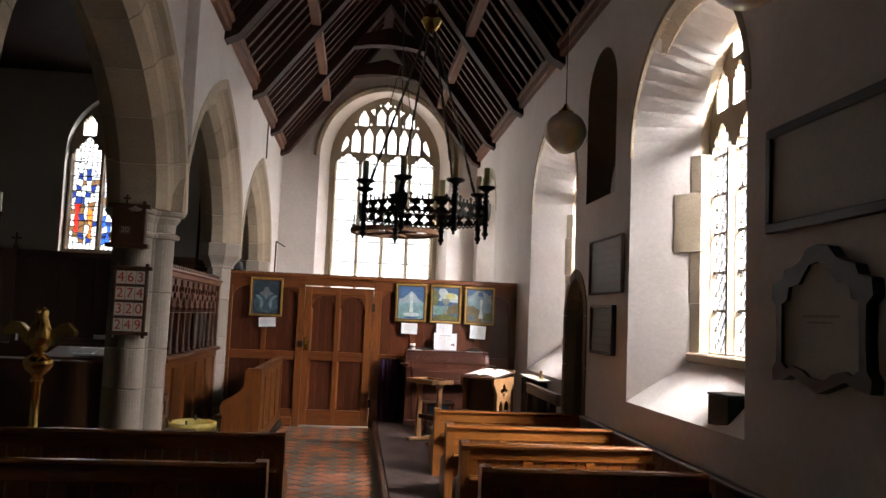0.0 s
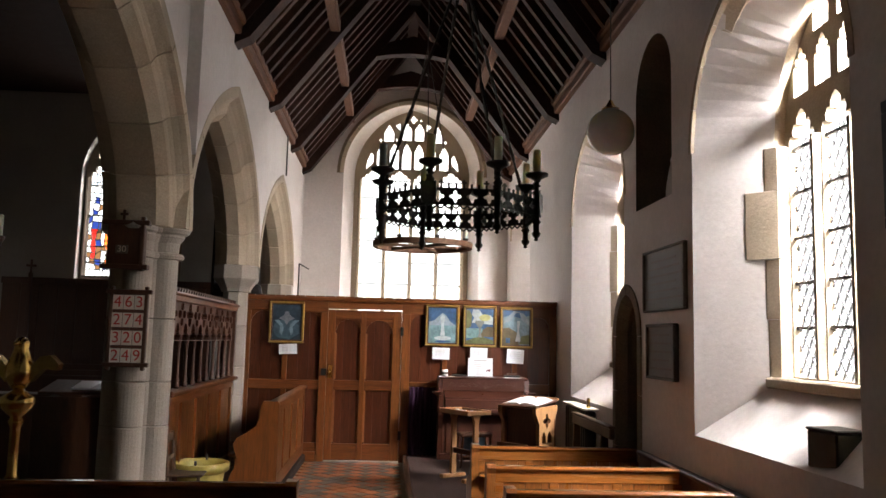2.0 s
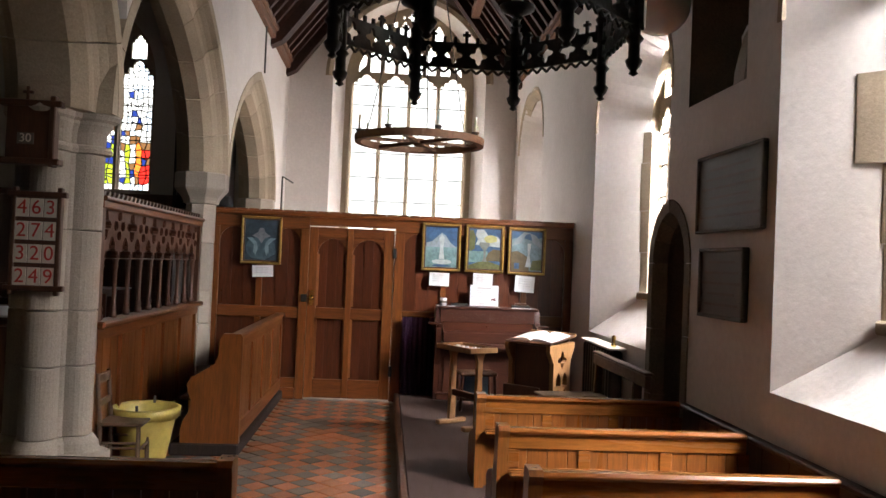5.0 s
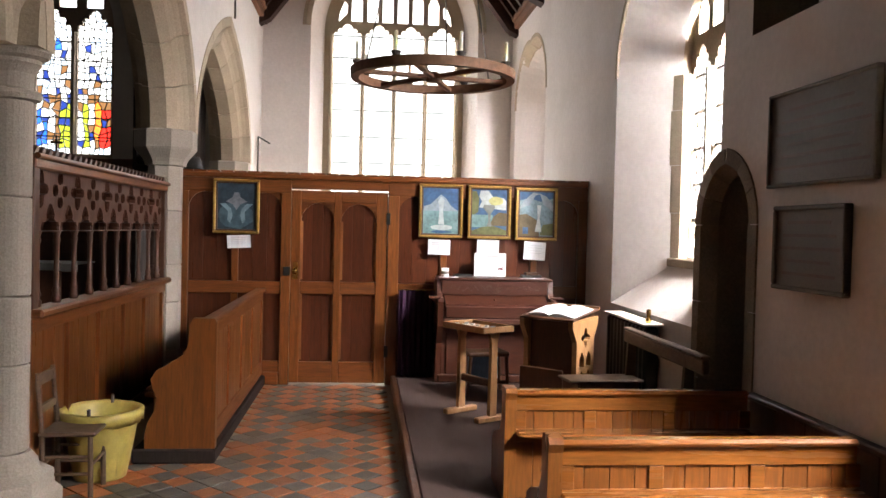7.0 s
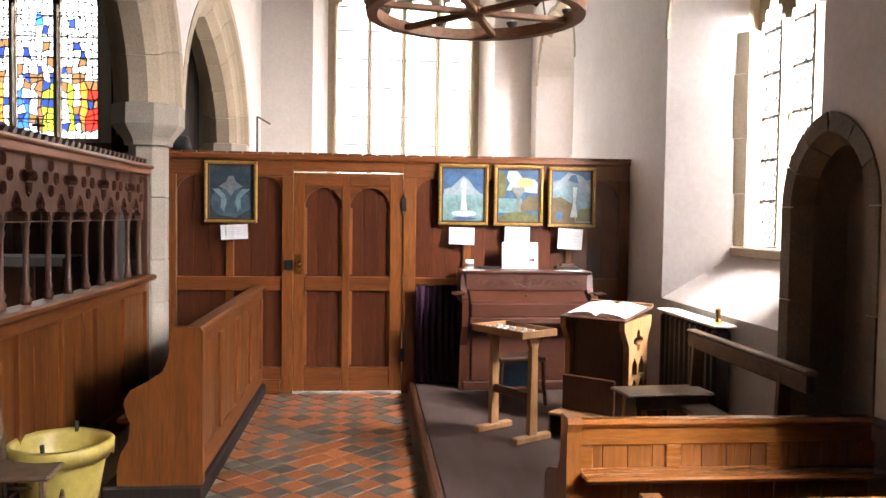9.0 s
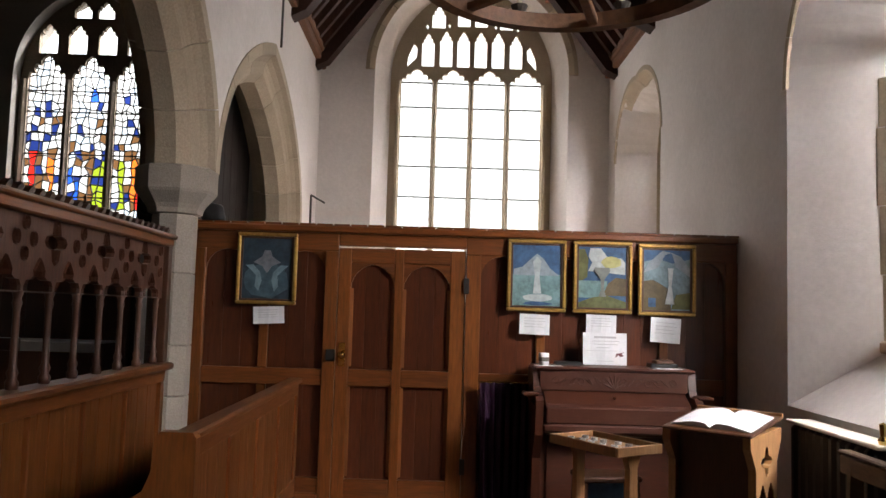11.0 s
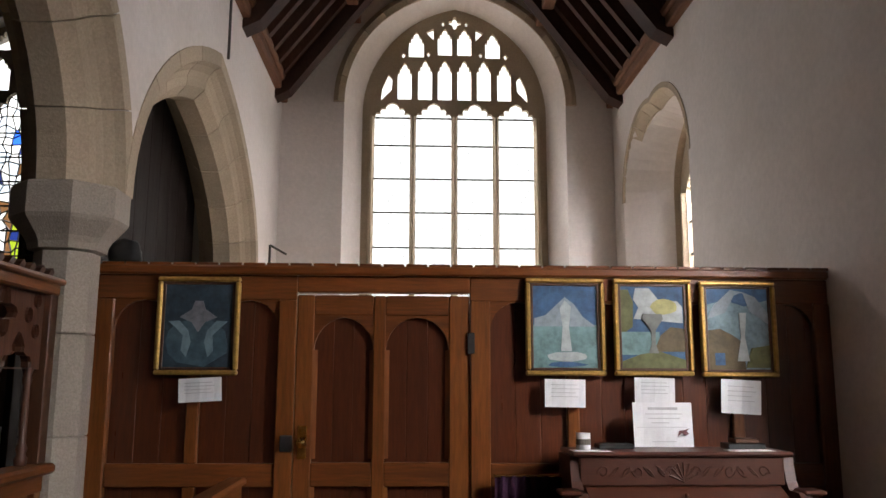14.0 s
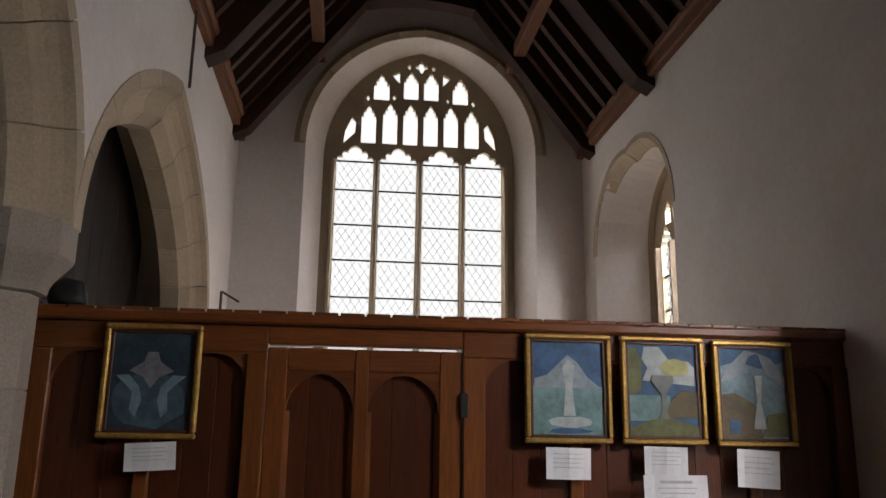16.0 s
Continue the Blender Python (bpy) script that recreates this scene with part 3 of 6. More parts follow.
def pier(y, top, px):
    p = thing("stone_pier", "pale granite clustered pier with a moulded capital", "pier", "piers of the arcade", pose(px, y, 0), "structure")
    slim = y > 10
    shaft = (lambda s: octagon(0.15 * s)) if slim else pier_plan
    wide = 0.62 if slim else 1.0
    rings = [[(u, v, z) for u, v in octagon(r * wide)] for r, z in ((0.40, 0.0), (0.40, 0.16), (0.36, 0.2), (0.36, 0.27))]
    rings += [[(u, v, z) for u, v in shaft(s)] for s, z in ((1.2, 0.3), (1.15, 0.36), (1.03, 0.4))]
    part("pier_base", loft(bmesh.new(), rings), GREYSTONE, p, "moulded pier base")
    z, k = 0.403, 0
    head = 0.34 if slim else 0.26
    heights = [0.46, 0.36, 0.52, 0.4, 0.44]
    while z < top - head - 0.04:
        hh = min(heights[k % 5], top - head - z)
        if top - head - z - hh < 0.15:
            hh = top - head - z
        rings = [[(u, v, zz) for u, v in shaft(s)] for s, zz in ((0.975, z), (1.0, z + 0.008), (1.0, z + hh - 0.012), (0.975, z + hh - 0.004))]
        part("pier_drum", loft(bmesh.new(), rings), GREYSTONE, p)
        z += hh
        k += 1
    if slim:
        rings = [[(u, v, zz) for u, v in octagon(r)] for r, zz in ((0.150, top - 0.342), (0.178, top - 0.335), (0.185, top - 0.30), (0.20, top - 0.27), (0.262, top - 0.19), (0.272, top - 0.17), (0.272, top - 0.012), (0.262, top))]
        part("capital", loft(bmesh.new(), rings), GREYSTONE, p, "plain octagonal block capital")
    else:
        rings = [[(u, v, zz) for u, v in pier_plan(s)] for s, zz in ((1.0, top - 0.282), (1.14, top - 0.275), (1.17, top - 0.25), (1.12, top - 0.23), (1.0, top - 0.22), (1.02, top - 0.14), (1.12, top - 0.10), (1.15, top - 0.09), (1.15, top - 0.07), (1.27, top - 0.055), (1.32, top - 0.03), (1.30, top))]
        part("capital", loft(bmesh.new(), rings), GREYSTONE, p, "clustered bell capital with a roll necking")
    return p


for y, top in PIERS:
    pier(y, top, -1.88 if y > 10 else PX)


def arcade_wall():
    made = []
    for (y0, y1, face, back) in ((BACK, 7.40, WEST_N, -2.33), (7.40, EAST, NORTH, -2.17)):
        ys = np.linspace(y0, y1, 160)
        low = [(float(y), arch_height(float(y), RING - 0.03)) for y in ys]
        bm = bmesh.new()
        plate(bm, "x", low + [(y1, 6.2), (y0, 6.2)], [], face, back)
        made.append(tagged(part("wall_north", bm, PLASTER), "white plaster wall above pointed arcade arches", "wall", kind="structure"))
    count, steps, gap = 5, 3, 0.005
    for i, (c, a, zs, h) in enumerate(ARCHES):
        w, e = NORTH + 0.004 + 0.004 * (i % 2), (-2.336 if i < 2 else -2.176) - 0.004 * (i % 2)
        half = [(0.38, 0.0), (0.27, 0.0), (0.245, 0.05), (0.20, 0.095), (0.15, 0.115), (0.12, 0.118), (0.085, 0.125), (0.0, 0.205)]
        section = [(o, w - d) for o, d in half] + [(o, e + d) for o, d in half[::-1]]
        for side in (-1, 1):
            for k in range(count):
                p0, p1 = (math.pi / 2) * k / count, (math.pi / 2) * (k + 1) / count
                bm = bmesh.new()
                rows = []
                for q in range(steps + 1):
                    phi = p0 + gap / 2 + (p1 - p0 - gap) * q / steps
                    row = []
                    for off, x in section:
                        u, v = arch_point(c, a, zs, h, off, phi)
                        row.append(bm.verts.new((x, u if side < 0 else 2 * c - u, v)))
                    rows.append(row)
                m = len(section)
                for q in range(steps):
                    for j in range(m):
                        bm.faces.new((rows[q][j], rows[q][(j + 1) % m], rows[q + 1][(j + 1) % m], rows[q + 1][j]))
                bm.faces.new(rows[0])
                bm.faces.new(rows[-1][::-1])
                part("voussoir", bm, STONE, made[0] if i < 2 else made[1])
    return made


walls_north = arcade_wall()
# east respond beside the last arch
boxed("respond", (-2.17, NORTH + 0.001, 14.80, EAST, -0.2, 2.52), PLASTER, walls_north[1], 0.0)
bm = bmesh.new()
rod(bm, (NORTH + 0.03, 13.05, 4.15), (NORTH + 0.03, 13.05, 4.8), 0.012)
part("cable_pipe", bm, IRON, walls_north[1], "thin grey cable pipe")
bm = bmesh.new()
rod(bm, (NORTH + 0.04, 15.3, 2.3), (NORTH + 0.04, 15.3, 2.96), 0.014)
rod(bm, (NORTH + 0.04, 15.3, 2.96), (NORTH + 0.22, 15.3, 2.86), 0.012)
part("wall_bracket", bm, IRON, walls_north[1], "bent iron bracket")


def organ_case():
    """Unlit boarded case that fills the last arch from the chancel side."""
    o = thing("organ_case", "dark stained boarded case filling the last arch", "organ case")
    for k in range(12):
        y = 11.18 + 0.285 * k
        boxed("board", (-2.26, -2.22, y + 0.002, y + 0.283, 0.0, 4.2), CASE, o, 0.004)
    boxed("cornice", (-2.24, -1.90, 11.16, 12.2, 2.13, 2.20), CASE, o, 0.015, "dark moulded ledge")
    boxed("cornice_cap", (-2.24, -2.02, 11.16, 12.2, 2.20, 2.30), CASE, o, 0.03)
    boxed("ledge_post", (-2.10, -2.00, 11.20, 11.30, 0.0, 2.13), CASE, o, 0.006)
    return o


organ_case()


# ---------------------------------------------------------------- roof
def roof():
    bm = bmesh.new()
    for s, x in ((-1, NORTH), (1, SOUTH)):
        k = (RIDGE_Z - EAVES) / abs(RIDGE_X - x)
        ln = math.hypot(1, k)
        nx, nz = s * k / ln, 1 / ln
        base = [(x + s * 0.25, EAVES - 0.25 * k), (RIDGE_X, RIDGE_Z)]
        q = [(u + nx * 0.13, v + nz * 0.13) for u, v in base] + [(u + nx * 0.17, v + nz * 0.17) for u, v in base[::-1]]
        if s > 0:
            q = q[::-1]
        slab(bm, "y", q, BACK, EAST)
    for f in bm.faces:
        f.material_index = 0
    done = set(bm.faces)
    y = BACK + 0.2
    while y < EAST - 0.1:
        for s, x in ((-1, NORTH), (1, SOUTH)):
            k = (RIDGE_Z - EAVES) / abs(RIDGE_X - x)
            ln = math.hypot(1, k)
            nx, nz = s * k / ln, 1 / ln
            base = [(x + s * 0.12, EAVES - 0.12 * k), (RIDGE_X, RIDGE_Z)]
            q = [(u, v) for u, v in base] + [(u + nx * 0.13, v + nz * 0.13) for u, v in base[::-1]]
            v8 = [bm.verts.new((u, y, v)) for u, v in q] + [bm.verts.new((u, y + 0.085, v)) for u, v in q]
            for idx in ((0, 1, 2, 3), (7, 6, 5, 4), (0, 4, 5, 1), (1, 5, 6, 2), (2, 6, 7, 3), (3, 7, 4, 0)):
                f = bm.faces.new([v8[i] for i in idx])
                f.material_index = 1
        y += 0.33
    ob = part("ceiling", bm, [ROOFWOOD, RAFTER])
    return tagged(ob, "open roof of dark boards and brown common rafters", "ceiling", kind="structure")


roof()
for x, s in ((NORTH, 1), (SOUTH, -1)):
    bm = bmesh.new()
    box(bm, *sorted((x - s * 0.1, x + s * 0.075)), BACK, EAST - 0.01, EAVES - 0.0, EAVES + 0.16, 0.015)
    box(bm, *sorted((x - s * 0.1, x + s * 0.11)), BACK, EAST - 0.012, EAVES + 0.1, EAVES + 0.2, 0.02)
    tagged(part("wall_plate", bm, PURLIN), "long moulded brown wall plate below the roof", "beam", kind="structure")
    k = (RIDGE_Z - EAVES) / abs(RIDGE_X - x)
    px = x + s * 0.86
    pz = EAVES + 0.86 * k
    bm = bmesh.new()
    box(bm, px - 0.07, px + 0.07, BACK, EAST - 0.01, pz - 0.09, pz + 0.07, 0.012)
    tagged(part("purlin", bm, PURLIN), "long brown purlin under the rafters", "beam", kind="structure")


bm = bmesh.new()
box(bm, RIDGE_X - 0.1, RIDGE_X + 0.1, BACK, EAST - 0.01, RIDGE_Z - 0.1, RIDGE_Z + 0.22, 0.01)
tagged(part("ridge_beam", bm, ROOFWOOD), "dark ridge beam along the roof", "beam", kind="structure")


def truss(y, thick=0.2):
    """Arch-braced principal with collar."""
    t = thing("roof_truss", "dark arch-braced timber roof truss with collar", "roof truss", "trusses of the aisle roof", pose(0, y, 0), "structure")
    span = 2.0
    def soffit(n=9):
        return [(RIDGE_X - 1.93 + 1.93 * (1 - math.cos(math.pi / 2 * k / n)), 4.95 + 1.52 * math.sin(math.pi / 2 * k / n) ** 0.9) for k in range(n + 1)]
    low = soffit()
    k = (RIDGE_Z - EAVES) / 2.0
    for s in (-1, 1):
        loop = [(u, v) for u, v in low] + [(RIDGE_X, 6.78)]
        for (u, v) in reversed(low):
            zt = EAVES + (u - NORTH) * k + 0.02
            if zt < 6.78:
                loop.append((u - 0.02, max(zt, v + 0.12)))
        if s > 0:
            loop = [(2 * RIDGE_X - u, v) for u, v in loop][::-1]
        bm = bmesh.new()
        slab(bm, "y", loop, -thick / 2, thick / 2)
        part("arch_brace", bm, ROOFWOOD, t)
        loop = [(NORTH - 0.1, EAVES - 0.15), (NORTH + 0.16, EAVES - 0.02), (RIDGE_X, RIDGE_Z - 0.2), (RIDGE_X, RIDGE_Z + 0.05)]
        if s > 0:
            loop = [(2 * RIDGE_X - u, v) for u, v in loop][::-1]
        bm = bmesh.new()
        slab(bm, "y", loop, -thick / 2 - 0.01, thick / 2 + 0.01)
        part("principal_rafter", bm, ROOFWOOD, t)
    return t


first = truss(15.55)
for y in (13.75, 11.3, 8.85, 6.4, 3.95, 1.5, -1.0, -3.5):
    copy_thing(first, pose(0, y, 0))


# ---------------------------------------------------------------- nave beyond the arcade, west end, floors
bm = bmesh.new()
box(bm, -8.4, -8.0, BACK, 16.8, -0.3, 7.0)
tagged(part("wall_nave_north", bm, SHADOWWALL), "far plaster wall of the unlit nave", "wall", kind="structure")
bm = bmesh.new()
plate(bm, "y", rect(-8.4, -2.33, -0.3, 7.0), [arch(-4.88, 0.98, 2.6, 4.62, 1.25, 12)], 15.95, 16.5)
tagged(part("wall_chancel_east", bm, SHADOWWALL), "plaster east wall of the chancel, shade put into its colour", "wall", kind="structure")
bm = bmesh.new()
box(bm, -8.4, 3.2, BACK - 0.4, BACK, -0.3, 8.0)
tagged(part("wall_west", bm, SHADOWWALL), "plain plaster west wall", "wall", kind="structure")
bm = bmesh.new()
box(bm, -8.4, -2.2, BACK, 16.8, 6.2, 6.4)
tagged(part("ceiling_nave", bm, ROOFWOOD), "dark timber roof of the nave", "ceiling", kind="structure")
bm = bmesh.new()
plate(bm, "z", rect(-8.4, 3.2, BACK, 16.8), [], -0.3, -0.012)
tagged(part("floor", bm, GROUT), "worn pale bedding of the tiled church floor", "floor", kind="structure")
floor = bpy.data.objects["floor"]
bm = bmesh.new()
box(bm, 0.40, SOUTH, BACK, SCREEN - 0.03, -0.01, 0.10, 0.01)
platform = tagged(part("platform", bm, CARPET), "low brown boarded platform carrying pews and harmonium", "platform", kind="structure")
boxed("nosing", (0.345, 0.40, BACK, SCREEN - 0.03, 0.0, 0.105), OAK, platform, 0.012, "dark rounded step nosing")


# ---------------------------------------------------------------- vestry screen with its door
def bar(name, dims, parent, mat=None, bev=0.006):
    x0, x1, y0, y1, z0, z1 = dims
    if mat is None:
        mat = WOOD if z1 - z0 > x1 - x0 else WOOD_X
    return boxed(name, dims, mat, parent, bev)


def spandrel(bm, u0, u1, top, y0, y1, rise=0.17):
    """Pair of solid corners that turn a square panel head into a pointed arch."""
    c = (u0 + u1) / 2
    a = (u1 - u0) / 2
    pts = arch(c, a, top - rise, top - rise, rise - 0.012, 6)[1:-1]
    half = len(pts) // 2
    slab(bm, "y", pts[:half + 1] + [(c, top), (u0, top)], y0, y1)
    b2 = bmesh.new()
    slab(b2, "y", [(2 * c - u, v) for u, v in (pts[:half + 1] + [(c, top), (u0, top)])][::-1], y0, y1)
    me = bpy.data.meshes.new("tmp")
    b2.to_mesh(me)
    b2.free()
    bm.from_mesh(me)
    bpy.data.meshes.remove(me)
    return bm


def vestry_screen():
    s = thing("vestry_screen", "tall varnished pine panelled screen across the aisle", "screen")
    f, b = SCREEN - 0.02, SCREEN + 0.06
    for x0, x1, z0 in ((-1.84, -0.70, 1.96), (-0.70, 0.285, 2.004), (0.285, 2.385, 1.96)):
        bar("top_rail", (x0, x1, f, b, z0, 2.10), s)
    bar("cornice", (-1.86, 2.385, f - 0.035, b + 0.02, 2.10, 2.155), s, WOOD_X, 0.012)
    for k in range(32):
        x = -1.80 + 0.132 * k
        bar("cresting_block", (x, x + 0.122, f - 0.02, b, 2.152, 2.17), s, WOOD_X, 0.003)
    for x0, x1 in ((-1.84, -1.72), (-0.80, -0.70), (0.285, 0.40), (2.29, 2.385)):
        bar("post", (x0, x1, f - 0.012, b + 0.01, 0.0, 1.96), s)
    for x0, x1 in ((-1.72, -0.80), (0.40, 2.29)):
        bar("middle_rail", (x0, x1, f, b, 0.93, 1.055), s)
        bar("bottom_rail", (x0, x1, f, b, 0.05, 0.24), s)
        bar("plinth", (x0, x1, f - 0.03, b, 0.0, 0.13), s, WOOD_X, 0.012)
    for x in (-1.26, 0.87, 1.34, 1.82):
        bar("muntin", (x - 0.035, x + 0.035, f + 0.004, b, 1.055, 1.96), s)
        bar("muntin", (x - 0.035, x + 0.035, f + 0.004, b, 0.24, 0.93), s)
    edges = [(-1.72, -1.295), (-1.225, -0.80), (0.40, 0.835), (0.905, 1.305), (1.375, 1.785), (1.855, 2.29)]
    for x0, x1 in edges:
        n = 3
        for k in range(n):
            w = (x1 - x0) / n
            bar("board", (x0 + w * k, x0 + w * (k + 1), SCREEN + 0.016, SCREEN + 0.034, 0.2, 1.98), s, PANEL, 0.003)
        bm = spandrel(bmesh.new(), x0, x1, 1.962, f + 0.006, SCREEN + 0.02)
        part("arched_spandrel", bm, WOOD_X, s)
    # door in the screen
    d = thing("door_1", "closed four-panelled pine door with pointed panel heads", "door", kind="structure")
    for x0, x1 in ((-0.698, -0.60), (0.165, 0.283), (-0.265, -0.195)):
        bar("stile", (x0, x1, f + 0.004, b - 0.01, 0.02, 1.99), d)
    for z0, z1 in ((0.02, 0.235), (0.93, 1.06), (1.875, 1.99)):
        for x0, x1 in ((-0.60, -0.265), (-0.195, 0.165)):
            bar("rail", (x0, x1, f + 0.004, b - 0.01, z0, z1), d, WOOD_X)
    for x0, x1 in ((-0.60, -0.265), (-0.195, 0.165)):
        w = (x1 - x0) / 3
        for k in range(3):
            bar("board", (x0 + w * k, x0 + w * (k + 1), SCREEN + 0.018, SCREEN + 0.036, 0.2, 1.92), d, PANEL, 0.003)
        part("arched_spandrel", spandrel(bmesh.new(), x0, x1, 1.877, f + 0.01, SCREEN + 0.022, 0.2), WOOD_X, d)
        for u in (x0, x1):
            for z0, z1 in ((1.06, 1.68), (0.235, 0.93)):
                bm = bmesh.new()
                sg = 1 if u == x0 else -1
                slab(bm, "z", [(u, f + 0.006), (u + sg * 0.022, f + 0.034), (u, f + 0.036)][::sg], z0 + 0.02, z1)
                part("chamfer", bm, WOOD, d)
    bm = bmesh.new()
    lathe(bm, [(0.012, 0), (0.012, 0.03), (0.026, 0.035), (0.03, 0.055), (0.02, 0.07), (0, 0.072)], seg=14, turn=Matrix.Translation((-0.65, f + 0.004, 1.17)) @ pose(0, 0, 0, 90))
    h = part("door_knob", bm, BRASS, d, "brass door knob")
    smooth(h)
    boxed("lock_plate", (-0.675, -0.625, f - 0.004, f + 0.005, 1.08, 1.26), BRASS, d, 0.002, "brass finger plate")
    boxed("rim_lock", (-0.77, -0.70, f - 0.03, f - 0.011, 1.12, 1.21), BLACKPAINT, d, 0.006, "black iron rim lock")
    for z in (1.72, 0.35):
        boxed("hinge", (0.27, 0.31, f - 0.016, f + 0.004, z - 0.06, z + 0.06), BLACKPAINT, d, 0.003, "black iron hinge")
    return s


vestry_screen()


def picture(name, x0, x1, z0, z1, label, paint):
    p = thing(name, label, "painting", "paintings on the screen")
    y = SCREEN - 0.055
    t = 0.028
    for a in ((x0, x1, z0, z0 + t), (x0, x1, z1 - t, z1), (x0, x0 + t, z0 + t, z1 - t), (x1 - t, x1, z0 + t, z1 - t)):
        boxed("frame_moulding", (a[0], a[1], y - 0.008, y + 0.032, a[2], a[3]), GILT, p, 0.008)
    for a in ((x0 + t, x1 - t, z0 + t, z0 + t + 0.016), (x0 + t, x1 - t, z1 - t - 0.016, z1 - t), (x0 + t, x0 + t + 0.016, z0 + t, z1 - t), (x1 - t - 0.016, x1 - t, z0 + t, z1 - t)):
        boxed("inner_slip", (a[0], a[1], y + 0.006, y + 0.026, a[2], a[3]), OAK, p, 0.003)
    part("canvas", slab(bmesh.new(), "y", rect(x0 + t, x1 - t, z0 + t, z1 - t), y + 0.016, y + 0.03), paint["ground"], p)
    u0, u1, v0, v1 = x0 + t + 0.016, x1 - t - 0.016, z0 + t + 0.016, z1 - t - 0.016
    for k, (mat, loop) in enumerate(paint["shapes"]):
        bm = bmesh.new()
        slab(bm, "y", [(u0 + (u1 - u0) * a, v0 + (v1 - v0) * b) for a, b in loop], y + 0.0155 - 0.0012 * (k + 1), y + 0.017)
        part("painted_patch", bm, mat, p)
    return p


def paint(name, c, v=0.35):
    c = tuple(q * 0.72 for q in c)
    return shade(name, c, 0.6, v, 9, 26, 0.15, stain=tuple(min(1, q * 1.5 + 0.03) for q in c), stain_amount=0.7)


def blob(cx, cy, rx, ry, n=12, wob=0.12, seed=1):
    rnd = random.Random(seed)
    return [(min(1, max(0, cx + rx * (1 + rnd.uniform(-wob, wob)) * math.cos(2 * math.pi * k / n))), min(1, max(0, cy + ry * (1 + rnd.uniform(-wob, wob)) * math.sin(2 * math.pi * k / n)))) for k in range(n)]


TEAL_D, TEAL, SEA, SKYBLUE = paint("deep_teal_paint", (0.022, 0.045, 0.065)), paint("pale_teal_paint", (0.20, 0.30, 0.34)), paint("sea_green_paint", (0.17, 0.30, 0.30)), paint("ultramarine_paint", (0.035, 0.11, 0.24))
CLOUD, LEMON, OLIVE, BROWNP, MISTP = paint("cloud_white_paint", (0.52, 0.56, 0.56), 0.2), paint("lemon_paint", (0.55, 0.52, 0.2), 0.2), paint("olive_paint", (0.13, 0.14, 0.04)), paint("umber_paint", (0.12, 0.085, 0.03)), paint("grey_mist_paint", (0.30, 0.36, 0.40), 0.25)
picture("painting", -1.475, -1.015, 1.535, 2.085, "dark teal painting of pale winged shapes in a gilt frame", {"ground": TEAL_D, "shapes": [
    (paint("slate_teal_paint", (0.06, 0.115, 0.145)), blob(0.5, 0.3, 0.46, 0.3, 14, 0.1, 3)),
    (TEAL, [(0.06, 0.55), (0.22, 0.56), (0.36, 0.44), (0.40, 0.3), (0.34, 0.12), (0.26, 0.2), (0.28, 0.38), (0.16, 0.48)]),
    (TEAL, [(0.94, 0.55), (0.84, 0.48), (0.72, 0.38), (0.74, 0.2), (0.66, 0.12), (0.60, 0.3), (0.64, 0.44), (0.78, 0.56)]),
    (paint("rose_grey_paint", (0.22, 0.22, 0.24)), [(0.22, 0.6), (0.4, 0.54), (0.5, 0.42), (0.6, 0.54), (0.78, 0.6), (0.6, 0.7), (0.56, 0.8), (0.44, 0.8), (0.4, 0.7)])]})
picture("painting", 0.60, 1.055, 1.54, 2.095, "blue and sea-green painting of a white fountain", {"ground": SKYBLUE, "shapes": [
    (SEA, rect(0, 1, 0, 0.52)), (MISTP, [(0.02, 0.5), (0.98, 0.5), (0.78, 0.62), (0.64, 0.78), (0.5, 0.86), (0.36, 0.76), (0.2, 0.64), (0.02, 0.6)]),
    (CLOUD, [(0.43, 0.2), (0.6, 0.2), (0.56, 0.5), (0.6, 0.74), (0.5, 0.82), (0.42, 0.72), (0.46, 0.5)]), (CLOUD, blob(0.52, 0.13, 0.3, 0.06, 12, 0.2, 5)), (SKYBLUE, blob(0.5, 0.04, 0.3, 0.03, 10, 0.3, 6))]})
picture("painting", 1.108, 1.562, 1.54, 2.095, "blue painting of a grey chalice shape before yellow clouds", {"ground": SKYBLUE, "shapes": [
    (CLOUD, [(0.2, 0.6), (0.98, 0.55), (0.98, 0.75), (0.9, 0.82), (0.6, 0.84), (0.46, 0.98), (0.24, 0.98), (0.2, 0.84), (0.28, 0.74)]), (LEMON, blob(0.68, 0.75, 0.22, 0.1, 12, 0.1, 7)),
    (OLIVE, [(0, 0.4), (0.18, 0.5), (0.2, 0.8), (0.12, 0.96), (0, 0.96)]), (SEA, rect(0, 0.6, 0.16, 0.44)), (BROWNP, [(0.5, 0.2), (1, 0.2), (1, 0.48), (0.78, 0.5), (0.62, 0.4)]),
    (OLIVE, [(0, 0), (1, 0), (1, 0.1), (0.6, 0.2), (0.3, 0.17), (0, 0.08)]), (paint("chalice_grey_paint", (0.2, 0.21, 0.19)), [(0.42, 0.18), (0.58, 0.18), (0.53, 0.3), (0.54, 0.46), (0.66, 0.6), (0.64, 0.66), (0.34, 0.66), (0.32, 0.6), (0.46, 0.46), (0.47, 0.3)])]})
